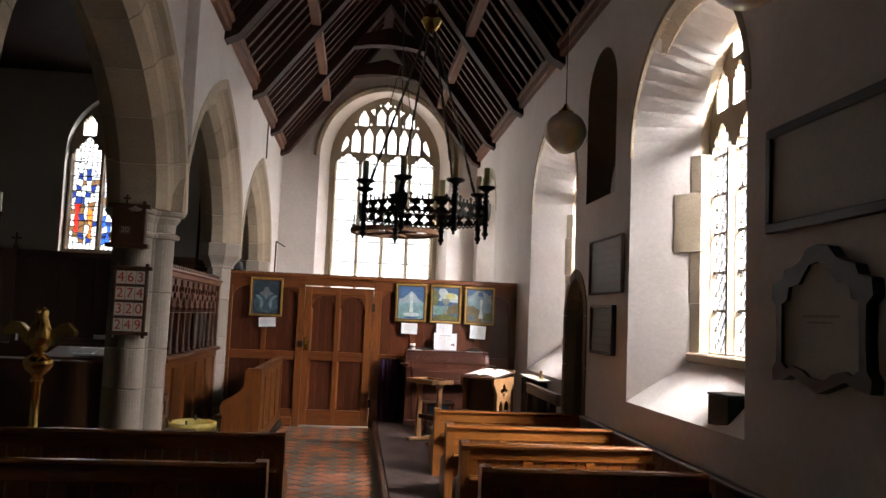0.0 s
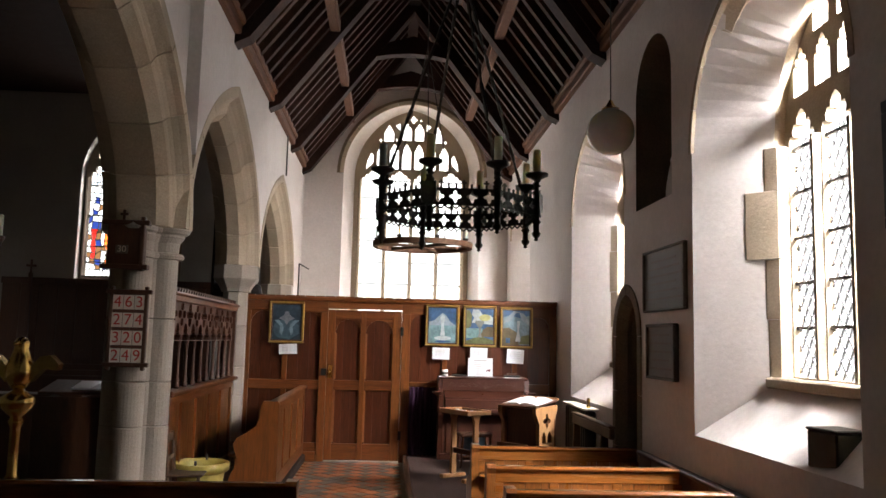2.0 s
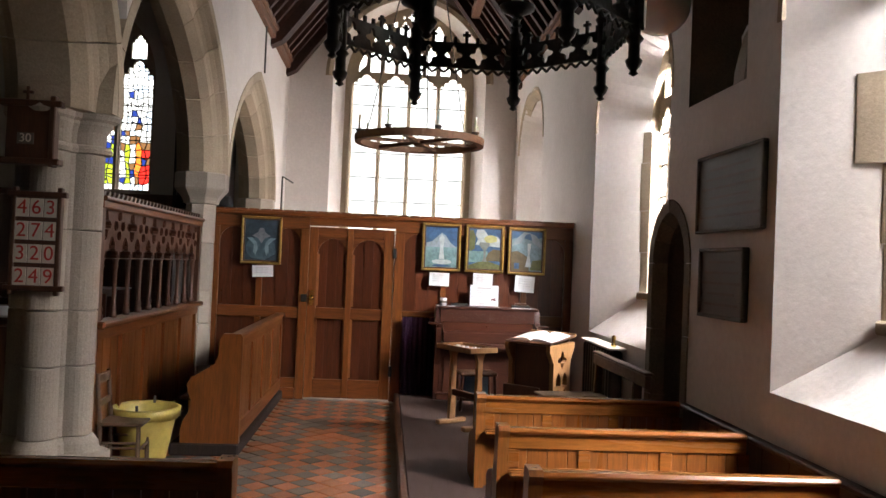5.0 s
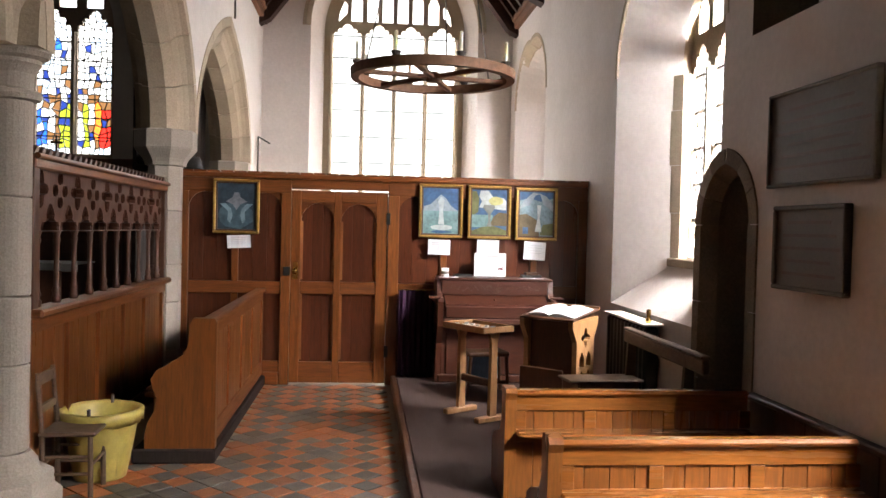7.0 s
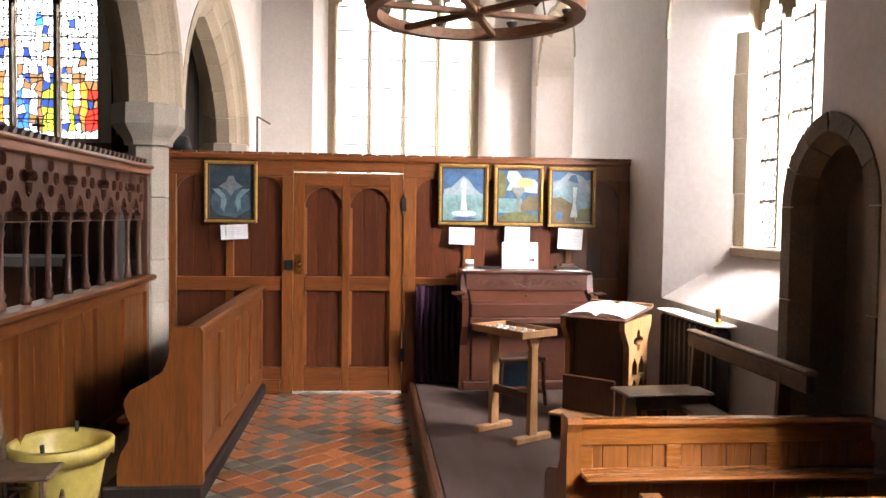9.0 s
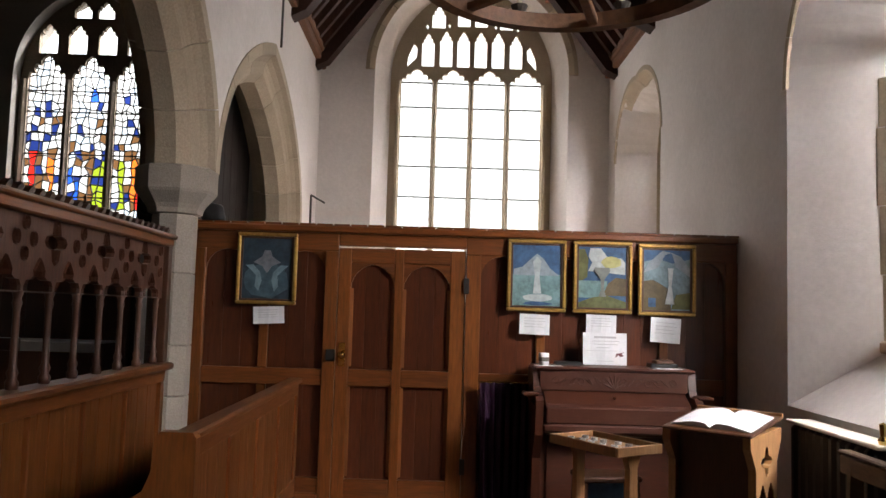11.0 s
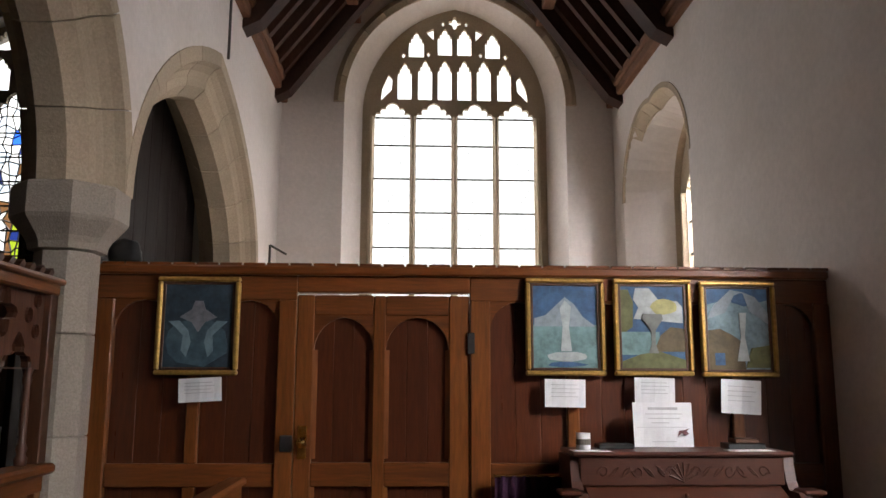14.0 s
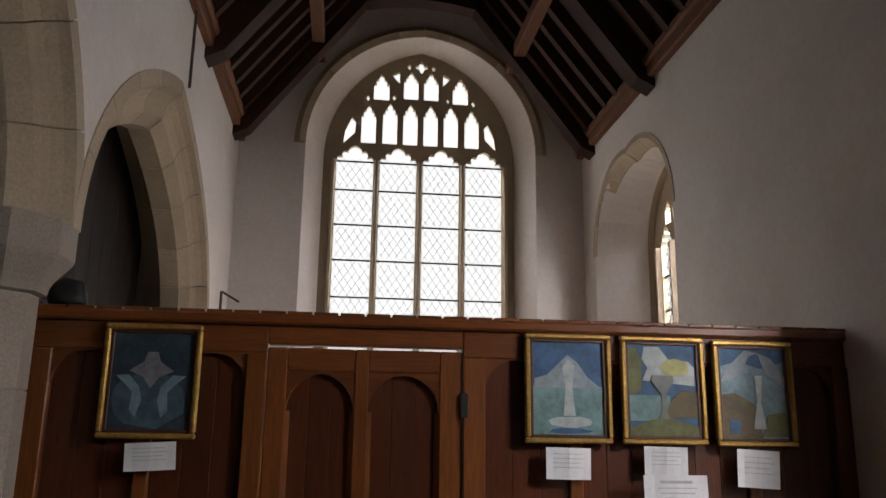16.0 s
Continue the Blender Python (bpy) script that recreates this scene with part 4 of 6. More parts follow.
picture("painting", 1.61, 2.055, 1.535, 2.085, "stormy blue painting of a pale tree and brown hill", {"ground": TEAL, "shapes": [
    (SKYBLUE, [(0, 0.8), (0.3, 0.86), (0.62, 0.78), (1, 0.86), (1, 1), (0, 1)]), (MISTP, [(0, 0.62), (0.3, 0.7), (0.46, 0.92), (0.6, 0.96), (0.7, 0.72), (1, 0.56), (1, 0.7), (0.8, 0.9), (0.4, 0.99), (0.1, 0.78)]),
    (BROWNP, [(0, 0), (0.6, 0), (0.55, 0.34), (0.4, 0.42), (0.2, 0.5), (0, 0.48)]), (OLIVE, [(0.6, 0.02), (1, 0.02), (1, 0.3), (0.7, 0.26)]), (SKYBLUE, rect(0.1, 0.26, 0.05, 0.2)), (CLOUD, [(0.46, 0.1), (0.66, 0.1), (0.6, 0.4), (0.64, 0.7), (0.52, 0.7), (0.54, 0.4)])]})


def note(name, x0, x1, z0, z1, label, lines, tilt=0.0, y=SCREEN - 0.062, lean=0.0):
    n = thing(name, label, "notice", "paper notices on the screen", pose((x0 + x1) / 2, y, z0, lean, tilt, 0))
    w, h = x1 - x0, z1 - z0
    bm = bmesh.new()
    cols = 6
    top = []
    for r in range(2):
        for k in range(cols + 1):
            u = -w / 2 + w * k / cols
            top.append(bm.verts.new((u, 0.004 * math.sin(k * 1.3 + r), h * r)))
    for k in range(cols):
        bm.faces.new((top[k], top[k + 1], top[cols + 2 + k], top[cols + 1 + k]))
    r = bmesh.ops.extrude_face_region(bm, geom=list(bm.faces))
    bmesh.ops.translate(bm, verts=[g for g in r["geom"] if isinstance(g, bmesh.types.BMVert)], vec=(0, -0.0015, 0))
    part("sheet", bm, PAPER, n)
    for (z, a, b, t) in lines:
        bm = bmesh.new()
        box(bm, -w / 2 + w * a, -w / 2 + w * b, -0.0085, -0.0065, h * z - t / 2, h * z + t / 2)
        part("line_of_print", bm, INK, n)
    return n


prints = [(0.8, 0.15, 0.8, 0.003), (0.66, 0.15, 0.85, 0.003), (0.52, 0.15, 0.75, 0.003), (0.38, 0.15, 0.82, 0.003)]
note("paper_notice", -1.325, -1.09, 1.39, 1.52, "small white printed card below a painting", prints, -3)
note("paper_notice", 0.70, 0.93, 1.365, 1.52, "small white printed card with a torn edge", prints, 1)
note("paper_notice", 1.21, 1.44, 1.39, 1.53, "small white sheet partly behind a larger one", prints, 1)
note("paper_notice", 1.70, 1.93, 1.33, 1.52, "crinkled white sheet pinned below a painting", prints, 3)
note("display_card", 1.175, 1.505, 1.155, 1.395, "white printed card standing on the harmonium", [(0.86, 0.25, 0.75, 0.014), (0.74, 0.2, 0.82, 0.004), (0.64, 0.25, 0.78, 0.004), (0.54, 0.3, 0.6, 0.004), (0.44, 0.05, 0.9, 0.002), (0.12, 0.3, 0.7, 0.003)], 0, 11.10, -4)


card = bpy.data.objects["display_card"]
bm = bmesh.new()
slab(bm, "y", [(0.075, 0.055), (0.10, 0.075), (0.115, 0.062), (0.14, 0.07), (0.125, 0.085), (0.145, 0.10), (0.11, 0.09), (0.085, 0.088)], -0.0085, -0.0065)
part("printed_mark", bm, paint("plum_ink", (0.2, 0.06, 0.07)), card, "small dark red printed bird mark")


# ---------------------------------------------------------------- choir stall by the screen
def stall():
    s = thing("choir_stall", "varnished pine stall with panelled back and shaped end", "pew")
    x0, x1 = -1.02, -0.965
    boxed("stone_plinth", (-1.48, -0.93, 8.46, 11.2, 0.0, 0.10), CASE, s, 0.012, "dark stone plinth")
    boxed("top_cap", (x0 - 0.025, x1 + 0.025, 8.52, 11.22, 0.945, 0.985), WOOD_Y, s, 0.012)
    boxed("top_rail", (x0, x1, 8.54, 11.22, 0.86, 0.945), WOOD_Y, s)
    boxed("bottom_rail", (x0, x1, 8.54, 11.22, 0.10, 0.24), WOOD_Y, s)
    n = 4
    for k in range(n + 1):
        y = 8.54 + (2.68 - 0.09) * k / n
        boxed("stile", (x0, x1 + 0.002, y, y + 0.09, 0.24, 0.86), WOOD, s)
        if k < n:
            for j in range(3):
                w = ((2.68 - 0.09) / n - 0.09) / 3
                yy = y + 0.09 + w * j
                boxed("board", (x0 + 0.012, x1 - 0.014, yy + 0.001, yy + w - 0.001, 0.22, 0.88), WOOD, s, 0.003)
    prof = [(-0.935, 0.10), (-0.935, 0.96), (-0.95, 0.985), (-1.09, 0.985), (-1.115, 0.94), (-1.12, 0.82), (-1.15, 0.74), (-1.24, 0.68), (-1.33, 0.63), (-1.365, 0.57), (-1.35, 0.50), (-1.32, 0.44), (-1.335, 0.36), (-1.38, 0.28), (-1.40, 0.2), (-1.40, 0.10)]
    part("bench_end", slab(bmesh.new(), "y", prof[::-1], 8.48, 8.545), WOOD, s, "shaped solid pine bench end")
    boxed("seat", (-1.42, -1.02, 8.545, 11.2, 0.43, 0.465), WOOD_Y, s, 0.01)
    boxed("seat_front", (-1.36, -1.33, 8.545, 11.2, 0.10, 0.43), WOOD, s)
    return s


stall()


# ---------------------------------------------------------------- parclose screen between the piers
def parclose():
    s = thing("parclose_screen", "dark carved oak screen with turned balusters and tracery", "screen")
    y0, y1, x = 7.66, 10.70, -1.85
    boxed("bottom_rail", (x - 0.03, x + 0.03, y0, y1, 0.0, 0.16), WOOD_Y, s)
    boxed("ledge", (x - 0.05, x + 0.10, y0, y1, 1.065, 1.115), WOOD_Y, s, 0.014, "moulded brown ledge")
    boxed("sill_rail", (x - 0.035, x + 0.04, y0, y1, 0.98, 1.065), WOOD_Y, s)
    n = 5
    for k in range(n + 1):
        y = y0 + (y1 - y0 - 0.07) * k / n
        boxed("stile", (x - 0.03, x + 0.035, y, y + 0.07, 0.16, 0.98), WOOD, s)
        if k < n:
            part("bracket", slab(bmesh.new(), "x", [(y + 0.07, 0.98), (y + 0.07, 0.90), (y + 0.15, 0.98)], x + 0.0, x + 0.035), WOOD, s)
            w = ((y1 - y0 - 0.07) / n - 0.07) / 3
            for j in range(3):
                boxed("board", (x - 0.01, x + 0.008, y + 0.07 + w * j + 0.001, y + 0.07 + w * (j + 1) - 0.001, 0.14, 1.0), WOOD, s, 0.003)
    for y in (y0, y1 - 0.08):
        boxed("post", (x - 0.045, x + 0.045, y, y + 0.08, 1.115, 2.0), OAK, s)
    count = 10
    prof = [(0.026, 0), (0.030, 0.03), (0.019, 0.05), (0.027, 0.075), (0.017, 0.1), (0.016, 0.36), (0.023, 0.39), (0.017, 0.41), (0.027, 0.445)]
    for k in range(count):
        y = y0 + 0.16 + (y1 - y0 - 0.32) * k / (count - 1)
        smooth(part("baluster", lathe(bmesh.new(), prof, (x, y, 1.115), 12), REDOAK, s, "slim turned baluster"))
    # tracery panel: ogee heads below, open crosses and groups of four ovals by turns above
    pitch = (y1 - y0 - 0.32) / (count - 1)
    head = [(-0.118, 1.562), (-0.118, 1.588), (-0.10, 1.614), (-0.062, 1.618), (-0.038, 1.632), (-0.044, 1.656), (-0.026, 1.684), (0.0, 1.712)]
    head = head + [(-u, v) for u, v in head[-2::-1]]
    holes = [[(y0 + 0.16 + pitch * (k + 0.5) + u, v) for u, v in head] for k in range(count - 1)]
    oval = lambda c, z, ru, rv: [(c + ru * math.cos(2 * math.pi * q / 12), z + rv * math.sin(2 * math.pi * q / 12)) for q in range(12)]
    for k in range(count):
        c, z = y0 + 0.16 + pitch * k, 1.805
        if k % 2 == 0:
            holes.append([(c + 0.098 / 0.105 * (u - c), z + (v - z) * 0.98) for u, v in foil(c, z, 0.105, 4, 24) if y0 + 0.085 < u < y1 - 0.085])
        else:
            holes += [oval(c, z + 0.072, 0.026, 0.032), oval(c, z - 0.072, 0.026, 0.032), oval(c - 0.078, z, 0.026, 0.034), oval(c + 0.078, z, 0.026, 0.034)]
    holes = [h for h in holes if all(y0 + 0.084 < u < y1 - 0.084 for u, v in h)]
    bm = bmesh.new()
    plate(bm, "x", rect(y0 + 0.08, y1 - 0.08, 1.555, 1.915), holes, x - 0.02, x + 0.012)
    part("tracery", bm, REDOAK, s, "pierced dark oak tracery")
    for h in holes:                                   # raised moulding round every opening
        bm = bmesh.new()
        cu, cv = sum(u for u, v in h) / len(h), sum(v for u, v in h) / len(h)
        big = [(cu + (u - cu) * 1.12, cv + (v - cv) * 1.12 if v > 1.565 else v) for u, v in h]
        A = [bm.verts.new((x + 0.0125, u, v)) for u, v in big]
        B = [bm.verts.new((x + 0.024, u * 0.5 + p * 0.5, v * 0.5 + q * 0.5)) for (u, v), (p, q) in zip(big, h)]
        C = [bm.verts.new((x + 0.0125, u, v)) for u, v in h]
        for k in range(len(h)):
            j = (k + 1) % len(h)
            bm.faces.new((A[k], A[j], B[j], B[k]))
            bm.faces.new((B[k], B[j], C[j], C[k]))
        part("tracery_moulding", bm, REDOAK, s)
    boxed("head_rail", (x - 0.05, x + 0.055, y0, y1, 1.915, 2.0), WOOD_Y, s, 0.01)
    bm = bmesh.new()
    rod(bm, (x + 0.06, y0, 1.985), (x + 0.06, y1, 1.985), 0.018, 10)
    part("head_roll", bm, WOOD_Y, s)
    k, y = 0, y0 + 0.03
    while y < y1 - 0.08:
        bm = bmesh.new()
        slab(bm, "x", [(y, 2.0), (y + 0.05, 2.0), (y + 0.075, 2.03), (y + 0.06, 2.05), (y + 0.035, 2.035), (y + 0.02, 2.02)], x - 0.012, x + 0.03)
        part("cresting_leaf", bm, OAK, s)
        y += 0.1
    return s


parclose()


# ---------------------------------------------------------------- pews
def pew(x0, x1, y, top, end_side, name="pew", label="", group="", base=0.10, panels=3):
    """Back seen from behind: cap, panels, book ledge; shaped end on the gangway."""
    p = thing(name, label, "pew", group, pose(x0, y, base))
    w, h = x1 - x0, top - base
    boxed("cap", (-0.01, w, -0.035, 0.045, h - 0.035, h), PEW, p, 0.014)
    boxed("top_rail", (0.03, w, -0.008, 0.022, h - 0.12, h - 0.035), PEW, p)
    boxed("lower_rail", (0.03, w, -0.008, 0.022, h - 0.30, h - 0.225), PEW, p)
    seg = w / panels
    for k in range(panels + 1):
        x = max(0.03, min(w - 0.05, k * seg - 0.035))
        boxed("stile", (x, x + 0.07, -0.007, 0.022, h - 0.225, h - 0.12), PEW, p)
    n = max(4, int(w / 0.11))
    for k in range(n):
        boxed("board", (0.03 + (w - 0.03) * k / n + 0.001, 0.03 + (w - 0.03) * (k + 1) / n - 0.001, 0.004, 0.016, 0.0, h - 0.1), PEW_END, p, 0.003)
    boxed("book_ledge", (0.03, w, -0.15, 0.0, h - 0.245, h - 0.225), PEW, p, 0.008)
    boxed("seat", (0.03, w, 0.02, 0.36, 0.36, 0.39), PEW, p, 0.01)
    boxed("seat_support", (w / 2, w / 2 + 0.035, 0.03, 0.3, 0.0, 0.36), PEW_END, p)
    prof = [(-0.06, 0.0), (-0.05, 0.34), (-0.05, h - 0.05), (-0.065, h - 0.01), (-0.045, h + 0.015), (0.06, h + 0.015), (0.075, h - 0.02), (0.07, h - 0.18), (0.12, h - 0.26), (0.3, h - 0.31), (0.38, h - 0.36), (0.38, 0.0)]
    xe = 0.0 if end_side < 0 else w
    part("pew_end", slab(bmesh.new(), "x", prof[::-1], xe - 0.03, xe + 0.035), PEW_END, p, "shaped pew end with a worn top")
    return p


for y in (6.38, 5.43, 4.46, 3.5, 2.54, 1.58, 0.62, -0.34):
    pew(0.885, 2.30, y, 0.72, -1, "pew", "polished pine pew with book ledge on the platform", "pews along the south wall")
pew(0.885, 2.30, 7.43, 0.725, -1, "pew", "polished pine front pew with panelled back and ledge", "pews along the south wall")
for y in (5.22, 4.12, 3.02, 1.92, 0.82, -0.28):
    pew(-2.9, -0.42, y, 0.78, 1, "pew", "dark polished pine pew beside the gangway", "pews of the nave", base=0.0, panels=5)
boxed_w = thing("wall_panelling", "low dark pine panelling behind the pews", "panelling", kind="structure")
boxed("capping", (SOUTH - 0.07, SOUTH - 0.003, -1.0, 7.52, 0.665, 0.70), OAK, boxed_w, 0.01)
for k in range(28):
    boxed("board", (SOUTH - 0.035, SOUTH - 0.003, -1.0 + 0.304 * k + 0.002, -1.0 + 0.304 * (k + 1) - 0.002, 0.10, 0.665), OAK, boxed_w, 0.004)


# ---------------------------------------------------------------- lights that hang: two coronas, two globes
def chain(bm, a, b, link=0.045):
    a, b = Vector(a), Vector(b)
    n = max(2, int((b - a).length / link))
    for k in range(n):
        p, q = a.lerp(b, k / n), a.lerp(b, (k + 1.12) / n)
        rod(bm, p, q, 0.0055 if k % 2 else 0.008, 5)
    return bm


def great_corona(cx, cy):
    c = thing("corona_chandelier", "octagonal pierced iron corona with cream candles on chains", "chandelier", at=pose(cx, cy, 0))
    R, n = 0.327, 8
    ang = [math.radians(22.5 + 45 * k) for k in range(n)]
    pts = [(R * math.cos(t), R * math.sin(t)) for t in ang]
    for (z0, z1, holes_n) in ((2.106, 2.166, 4),):
        for k in range(n):
            (xa, ya), (xb, yb) = pts[k], pts[(k + 1) % n]
            L = math.hypot(xb - xa, yb - ya)
            holes = [foil(L * (j + 0.5) / holes_n, (z0 + z1) / 2, (z1 - z0) * 0.38, 4, 20) for j in range(holes_n)]
            bm = bmesh.new()
            plate(bm, "y", rect(0, L, z0, z1), holes, -0.004, 0.004)
            steps = 9
            for j in range(steps):
                u = L * (j + 0.5) / steps
                box(bm, u - 0.004, u + 0.004, -0.003, 0.003, z1, z1 + (0.028 if j % 3 == 1 else 0.014))
                if j % 3 == 1:
                    box(bm, u - 0.010, u + 0.010, -0.003, 0.003, z1 + 0.016, z1 + 0.022)
                rod(bm, (u - L / steps / 2, 0, z0 - 0.001), (u, 0, z0 - 0.012), 0.0035, 5)
                rod(bm, (u, 0, z0 - 0.012), (u + L / steps / 2, 0, z0 - 0.001), 0.0035, 5)
            m = Matrix.Translation((xa, ya, 0)) @ Matrix.Rotation(math.atan2(yb - ya, xb - xa), 4, "Z")
            bmesh.ops.transform(bm, matrix=m, verts=bm.verts)
            # South-window light on two bands is put into their paler, greener colour.
            part("pierced_band", bm, VERDIGRIS_LIT_IRON if k in (6, 7) else IRON, c, "pierced iron band with quatrefoils")
    for k, (x, y) in enumerate(pts):
        bm = bmesh.new()
        lathe(bm, [(0.0, 1.945), (0.010, 1.955), (0.006, 1.965), (0.014, 1.98), (0.018, 2.0), (0.012, 2.01), (0.012, 2.06), (0.019, 2.075), (0.012, 2.09), (0.013, 2.18), (0.018, 2.19), (0.010, 2.2), (0.010, 2.235), (0.02, 2.242), (0.044, 2.252), (0.046, 2.262), (0.03, 2.264), (0.0, 2.264)], (x, y, 0), 12)
        for j in range(16):
            t = j / 15 * 4 * math.pi
            box(bm, x + 0.011 * math.cos(t) - 0.004, x + 0.011 * math.cos(t) + 0.004, y + 0.011 * math.sin(t) - 0.004, y + 0.011 * math.sin(t) + 0.004, 2.195 + 0.0025 * j, 2.2 + 0.0025 * j)
        post = part("candle_bracket", bm, IRON, c, "turned iron post with drip pan and pendant")
        smooth(post)
        smooth(part("candle", lathe(bmesh.new(), [(0.0155, 2.264), (0.0155, 2.348), (0.011, 2.352), (0.0, 2.35)], (x, y, 0), 12), WAX, post, "short cream wax candle"))
        bm = bmesh.new()
        w = [(-0.03, 2.185), (0.03, 2.185), (0.03, 2.135), (0.018, 2.11), (0.0, 2.098), (-0.018, 2.11), (-0.03, 2.135)]
        slab(bm, "y", w[::-1], -0.004, 0.006)
        m = Matrix.Translation((x * 1.045, y * 1.045, 0)) @ Matrix.Rotation(math.atan2(y, x) + math.pi / 2, 4, "Z")
        bmesh.ops.transform(bm, matrix=m, verts=bm.verts)
        if k % 2 == 1:
            part("shield", bm, VERDIGRIS_LIT_IRON, c, "small green-bronze shield")
        else:
            bm.free()
    for k in range(0, n, 2):
        bm = bmesh.new()
        chain(bm, (pts[k][0], pts[k][1], 2.18), (0.012 * math.cos(ang[k]), 0.012 * math.sin(ang[k]), 3.06))
        part("chain", bm, IRON, c)
    bm = bmesh.new()
    lathe(bm, [(0.0, 3.02), (0.03, 3.04), (0.055, 3.08), (0.05, 3.1), (0.03, 3.12), (0.04, 3.15), (0.0, 3.18)], seg=14)
    smooth(part("boss", bm, BRASS, c, "tarnished brass hanging boss"))
    part("suspension_rod", rod(bmesh.new(), (0, 0, 3.16), (RIDGE_X - cx, 0, 7.68), 0.008), IRON, c)
    for o in c.children_recursive:               # true height of the ring, with short pendants
        for v in o.data.vertices:
            z = v.co.z if v.co.z > 2.09 else 2.09 - (2.09 - v.co.z) * 0.55
            v.co.z = 1.945 + (z - 1.945) * 1.065
    return c


great_corona(0.372, 3.60)


def small_corona(cx, cy, z):
    c = thing("wheel_chandelier", "brown iron wheel chandelier with thin candles", "chandelier", at=pose(cx, cy, 0))
    bm = bmesh.new()
    prof = [(0.372, z - 0.022), (0.412, z - 0.022), (0.416, z + 0.022), (0.372, z + 0.022)]
    seg = 48
    rows = [[bm.verts.new((r * math.cos(2 * math.pi * k / seg), r * math.sin(2 * math.pi * k / seg), h)) for r, h in prof] for k in range(seg)]
    for k in range(seg):
        a, b = rows[k], rows[(k + 1) % seg]
        for j in range(4):
            bm.faces.new((a[j], a[(j + 1) % 4], b[(j + 1) % 4], b[j]))
    part("wheel_rim", bm, RUST, c)
    for k in range(6):
        t = math.pi * k / 3 + 0.2
        bm = bmesh.new()
        box(bm, 0.0, 0.39, -0.014, 0.014, z - 0.014, z + 0.008, 0.003, Matrix.Rotation(t, 4, "Z"))
        part("spoke", bm, RUST, c)
    bm = bmesh.new()
    lathe(bm, [(0.0, z - 0.035), (0.03, z - 0.03), (0.04, z), (0.03, z + 0.02), (0.0, z + 0.025)], seg=14)
    part("hub", bm, RUST, c)
    for k in range(8):
        t = 2 * math.pi * k / 8 + 0.25
        x, y = 0.392 * math.cos(t), 0.392 * math.sin(t)
        cup = part("candle_cup", lathe(bmesh.new(), [(0.012, z + 0.02), (0.022, z + 0.035), (0.026, z + 0.045), (0.012, z + 0.047)], (x, y, 0), 10), IRON, c)
        part("candle", lathe(bmesh.new(), [(0.0085, z + 0.045), (0.0085, z + 0.135), (0.004, z + 0.14), (0, z + 0.14)], (x, y, 0), 8), WAX, cup, "thin cream candle")
    for k in range(3):
        t = 2 * math.pi * k / 3 + 0.6
        bm = bmesh.new()
        rod(bm, (0.388 * math.cos(t), 0.388 * math.sin(t), z + 0.02), (0.0, 0.0, z + 1.7), 0.004, 6)
        part("hanging_wire", bm, IRON, c)
    part("suspension_rod", rod(bmesh.new(), (0, 0, z + 1.68), (RIDGE_X - cx, 0, RIDGE_Z), 0.006), IRON, c)
    return c


small_corona(0.37, 7.0, 2.395)


def globe_lamp(x, y, z):
    g = thing("globe_pendant", "white opal glass globe lamp on a thin cord", "pendant lamp", "globe lamps along the south wall", pose(x, y, 0))
    prof = [(0.225 * math.sin(math.pi * k / 16), z - 0.225 * math.cos(math.pi * k / 16)) for k in range(0, 15)] + [(0.075, z + 0.22)]
    smooth(part("globe", lathe(bmesh.new(), prof, seg=28), GLOBE, g))
    part("gallery", lathe(bmesh.new(), [(0.08, z + 0.2), (0.085, z + 0.225), (0.05, z + 0.25), (0.03, z + 0.28), (0.015, z + 0.31)], seg=16), BRASS, g, "dull brass gallery")
    part("cord", rod(bmesh.new(), (0, 0, z + 0.3), (0, 0, EAVES + 0.42), 0.006), IRON, g)
    return g


globe_lamp(2.16, 7.75, 3.63)
globe_lamp(2.16, 3.75, 3.66)


# ---------------------------------------------------------------- wall tablets
def tablet(name, y0, y1, z0, z1, thick, mat, label, border=None, lines=0):
    t = thing(name, label, "tablet", "memorial tablets on the south wall")
    boxed("slab", (SOUTH - thick, SOUTH - 0.002, y0, y1, z0, z1), mat, t, 0.008)
    if border:
        b, m = border
        for a in ((y0, y1, z0, z0 + b), (y0, y1, z1 - b, z1), (y0, y0 + b, z0 + b, z1 - b), (y1 - b, y1, z0 + b, z1 - b)):
            boxed("border", (SOUTH - thick - 0.018, SOUTH - 0.004, a[0], a[1], a[2], a[3]), m, t, 0.006)
    for k in range(lines):
        z = z1 - (z1 - z0) * (0.2 + 0.6 * k / max(1, lines - 1))
        w = (y1 - y0) * (0.30 + 0.07 * ((k * 7) % 3))
        boxed("line_of_lettering", (SOUTH - thick - 0.0015, SOUTH - thick + 0.002, (y0 + y1) / 2 - w, (y0 + y1) / 2 + w, z - 0.008, z + 0.008), OLDWOOD if mat is SLATE else MORTAR, t, 0.0)
    return t


tablet("wall_tablet", 6.40, 7.39, 1.905, 2.435, 0.025, SLATE, "flat worn grey slate memorial tablet", (0.02, SLATE), 6)
tablet("wall_tablet", 6.60, 7.28, 1.34, 1.80, 0.035, SLATE, "framed dark slate memorial tablet", (0.025, SLATE), 5)
tablet("wall_tablet", 2.66, 3.87, 2.17, 2.765, 0.03, PALESTONE, "wide pale stone tablet with black border", (0.055, BLACKSTONE), 0)


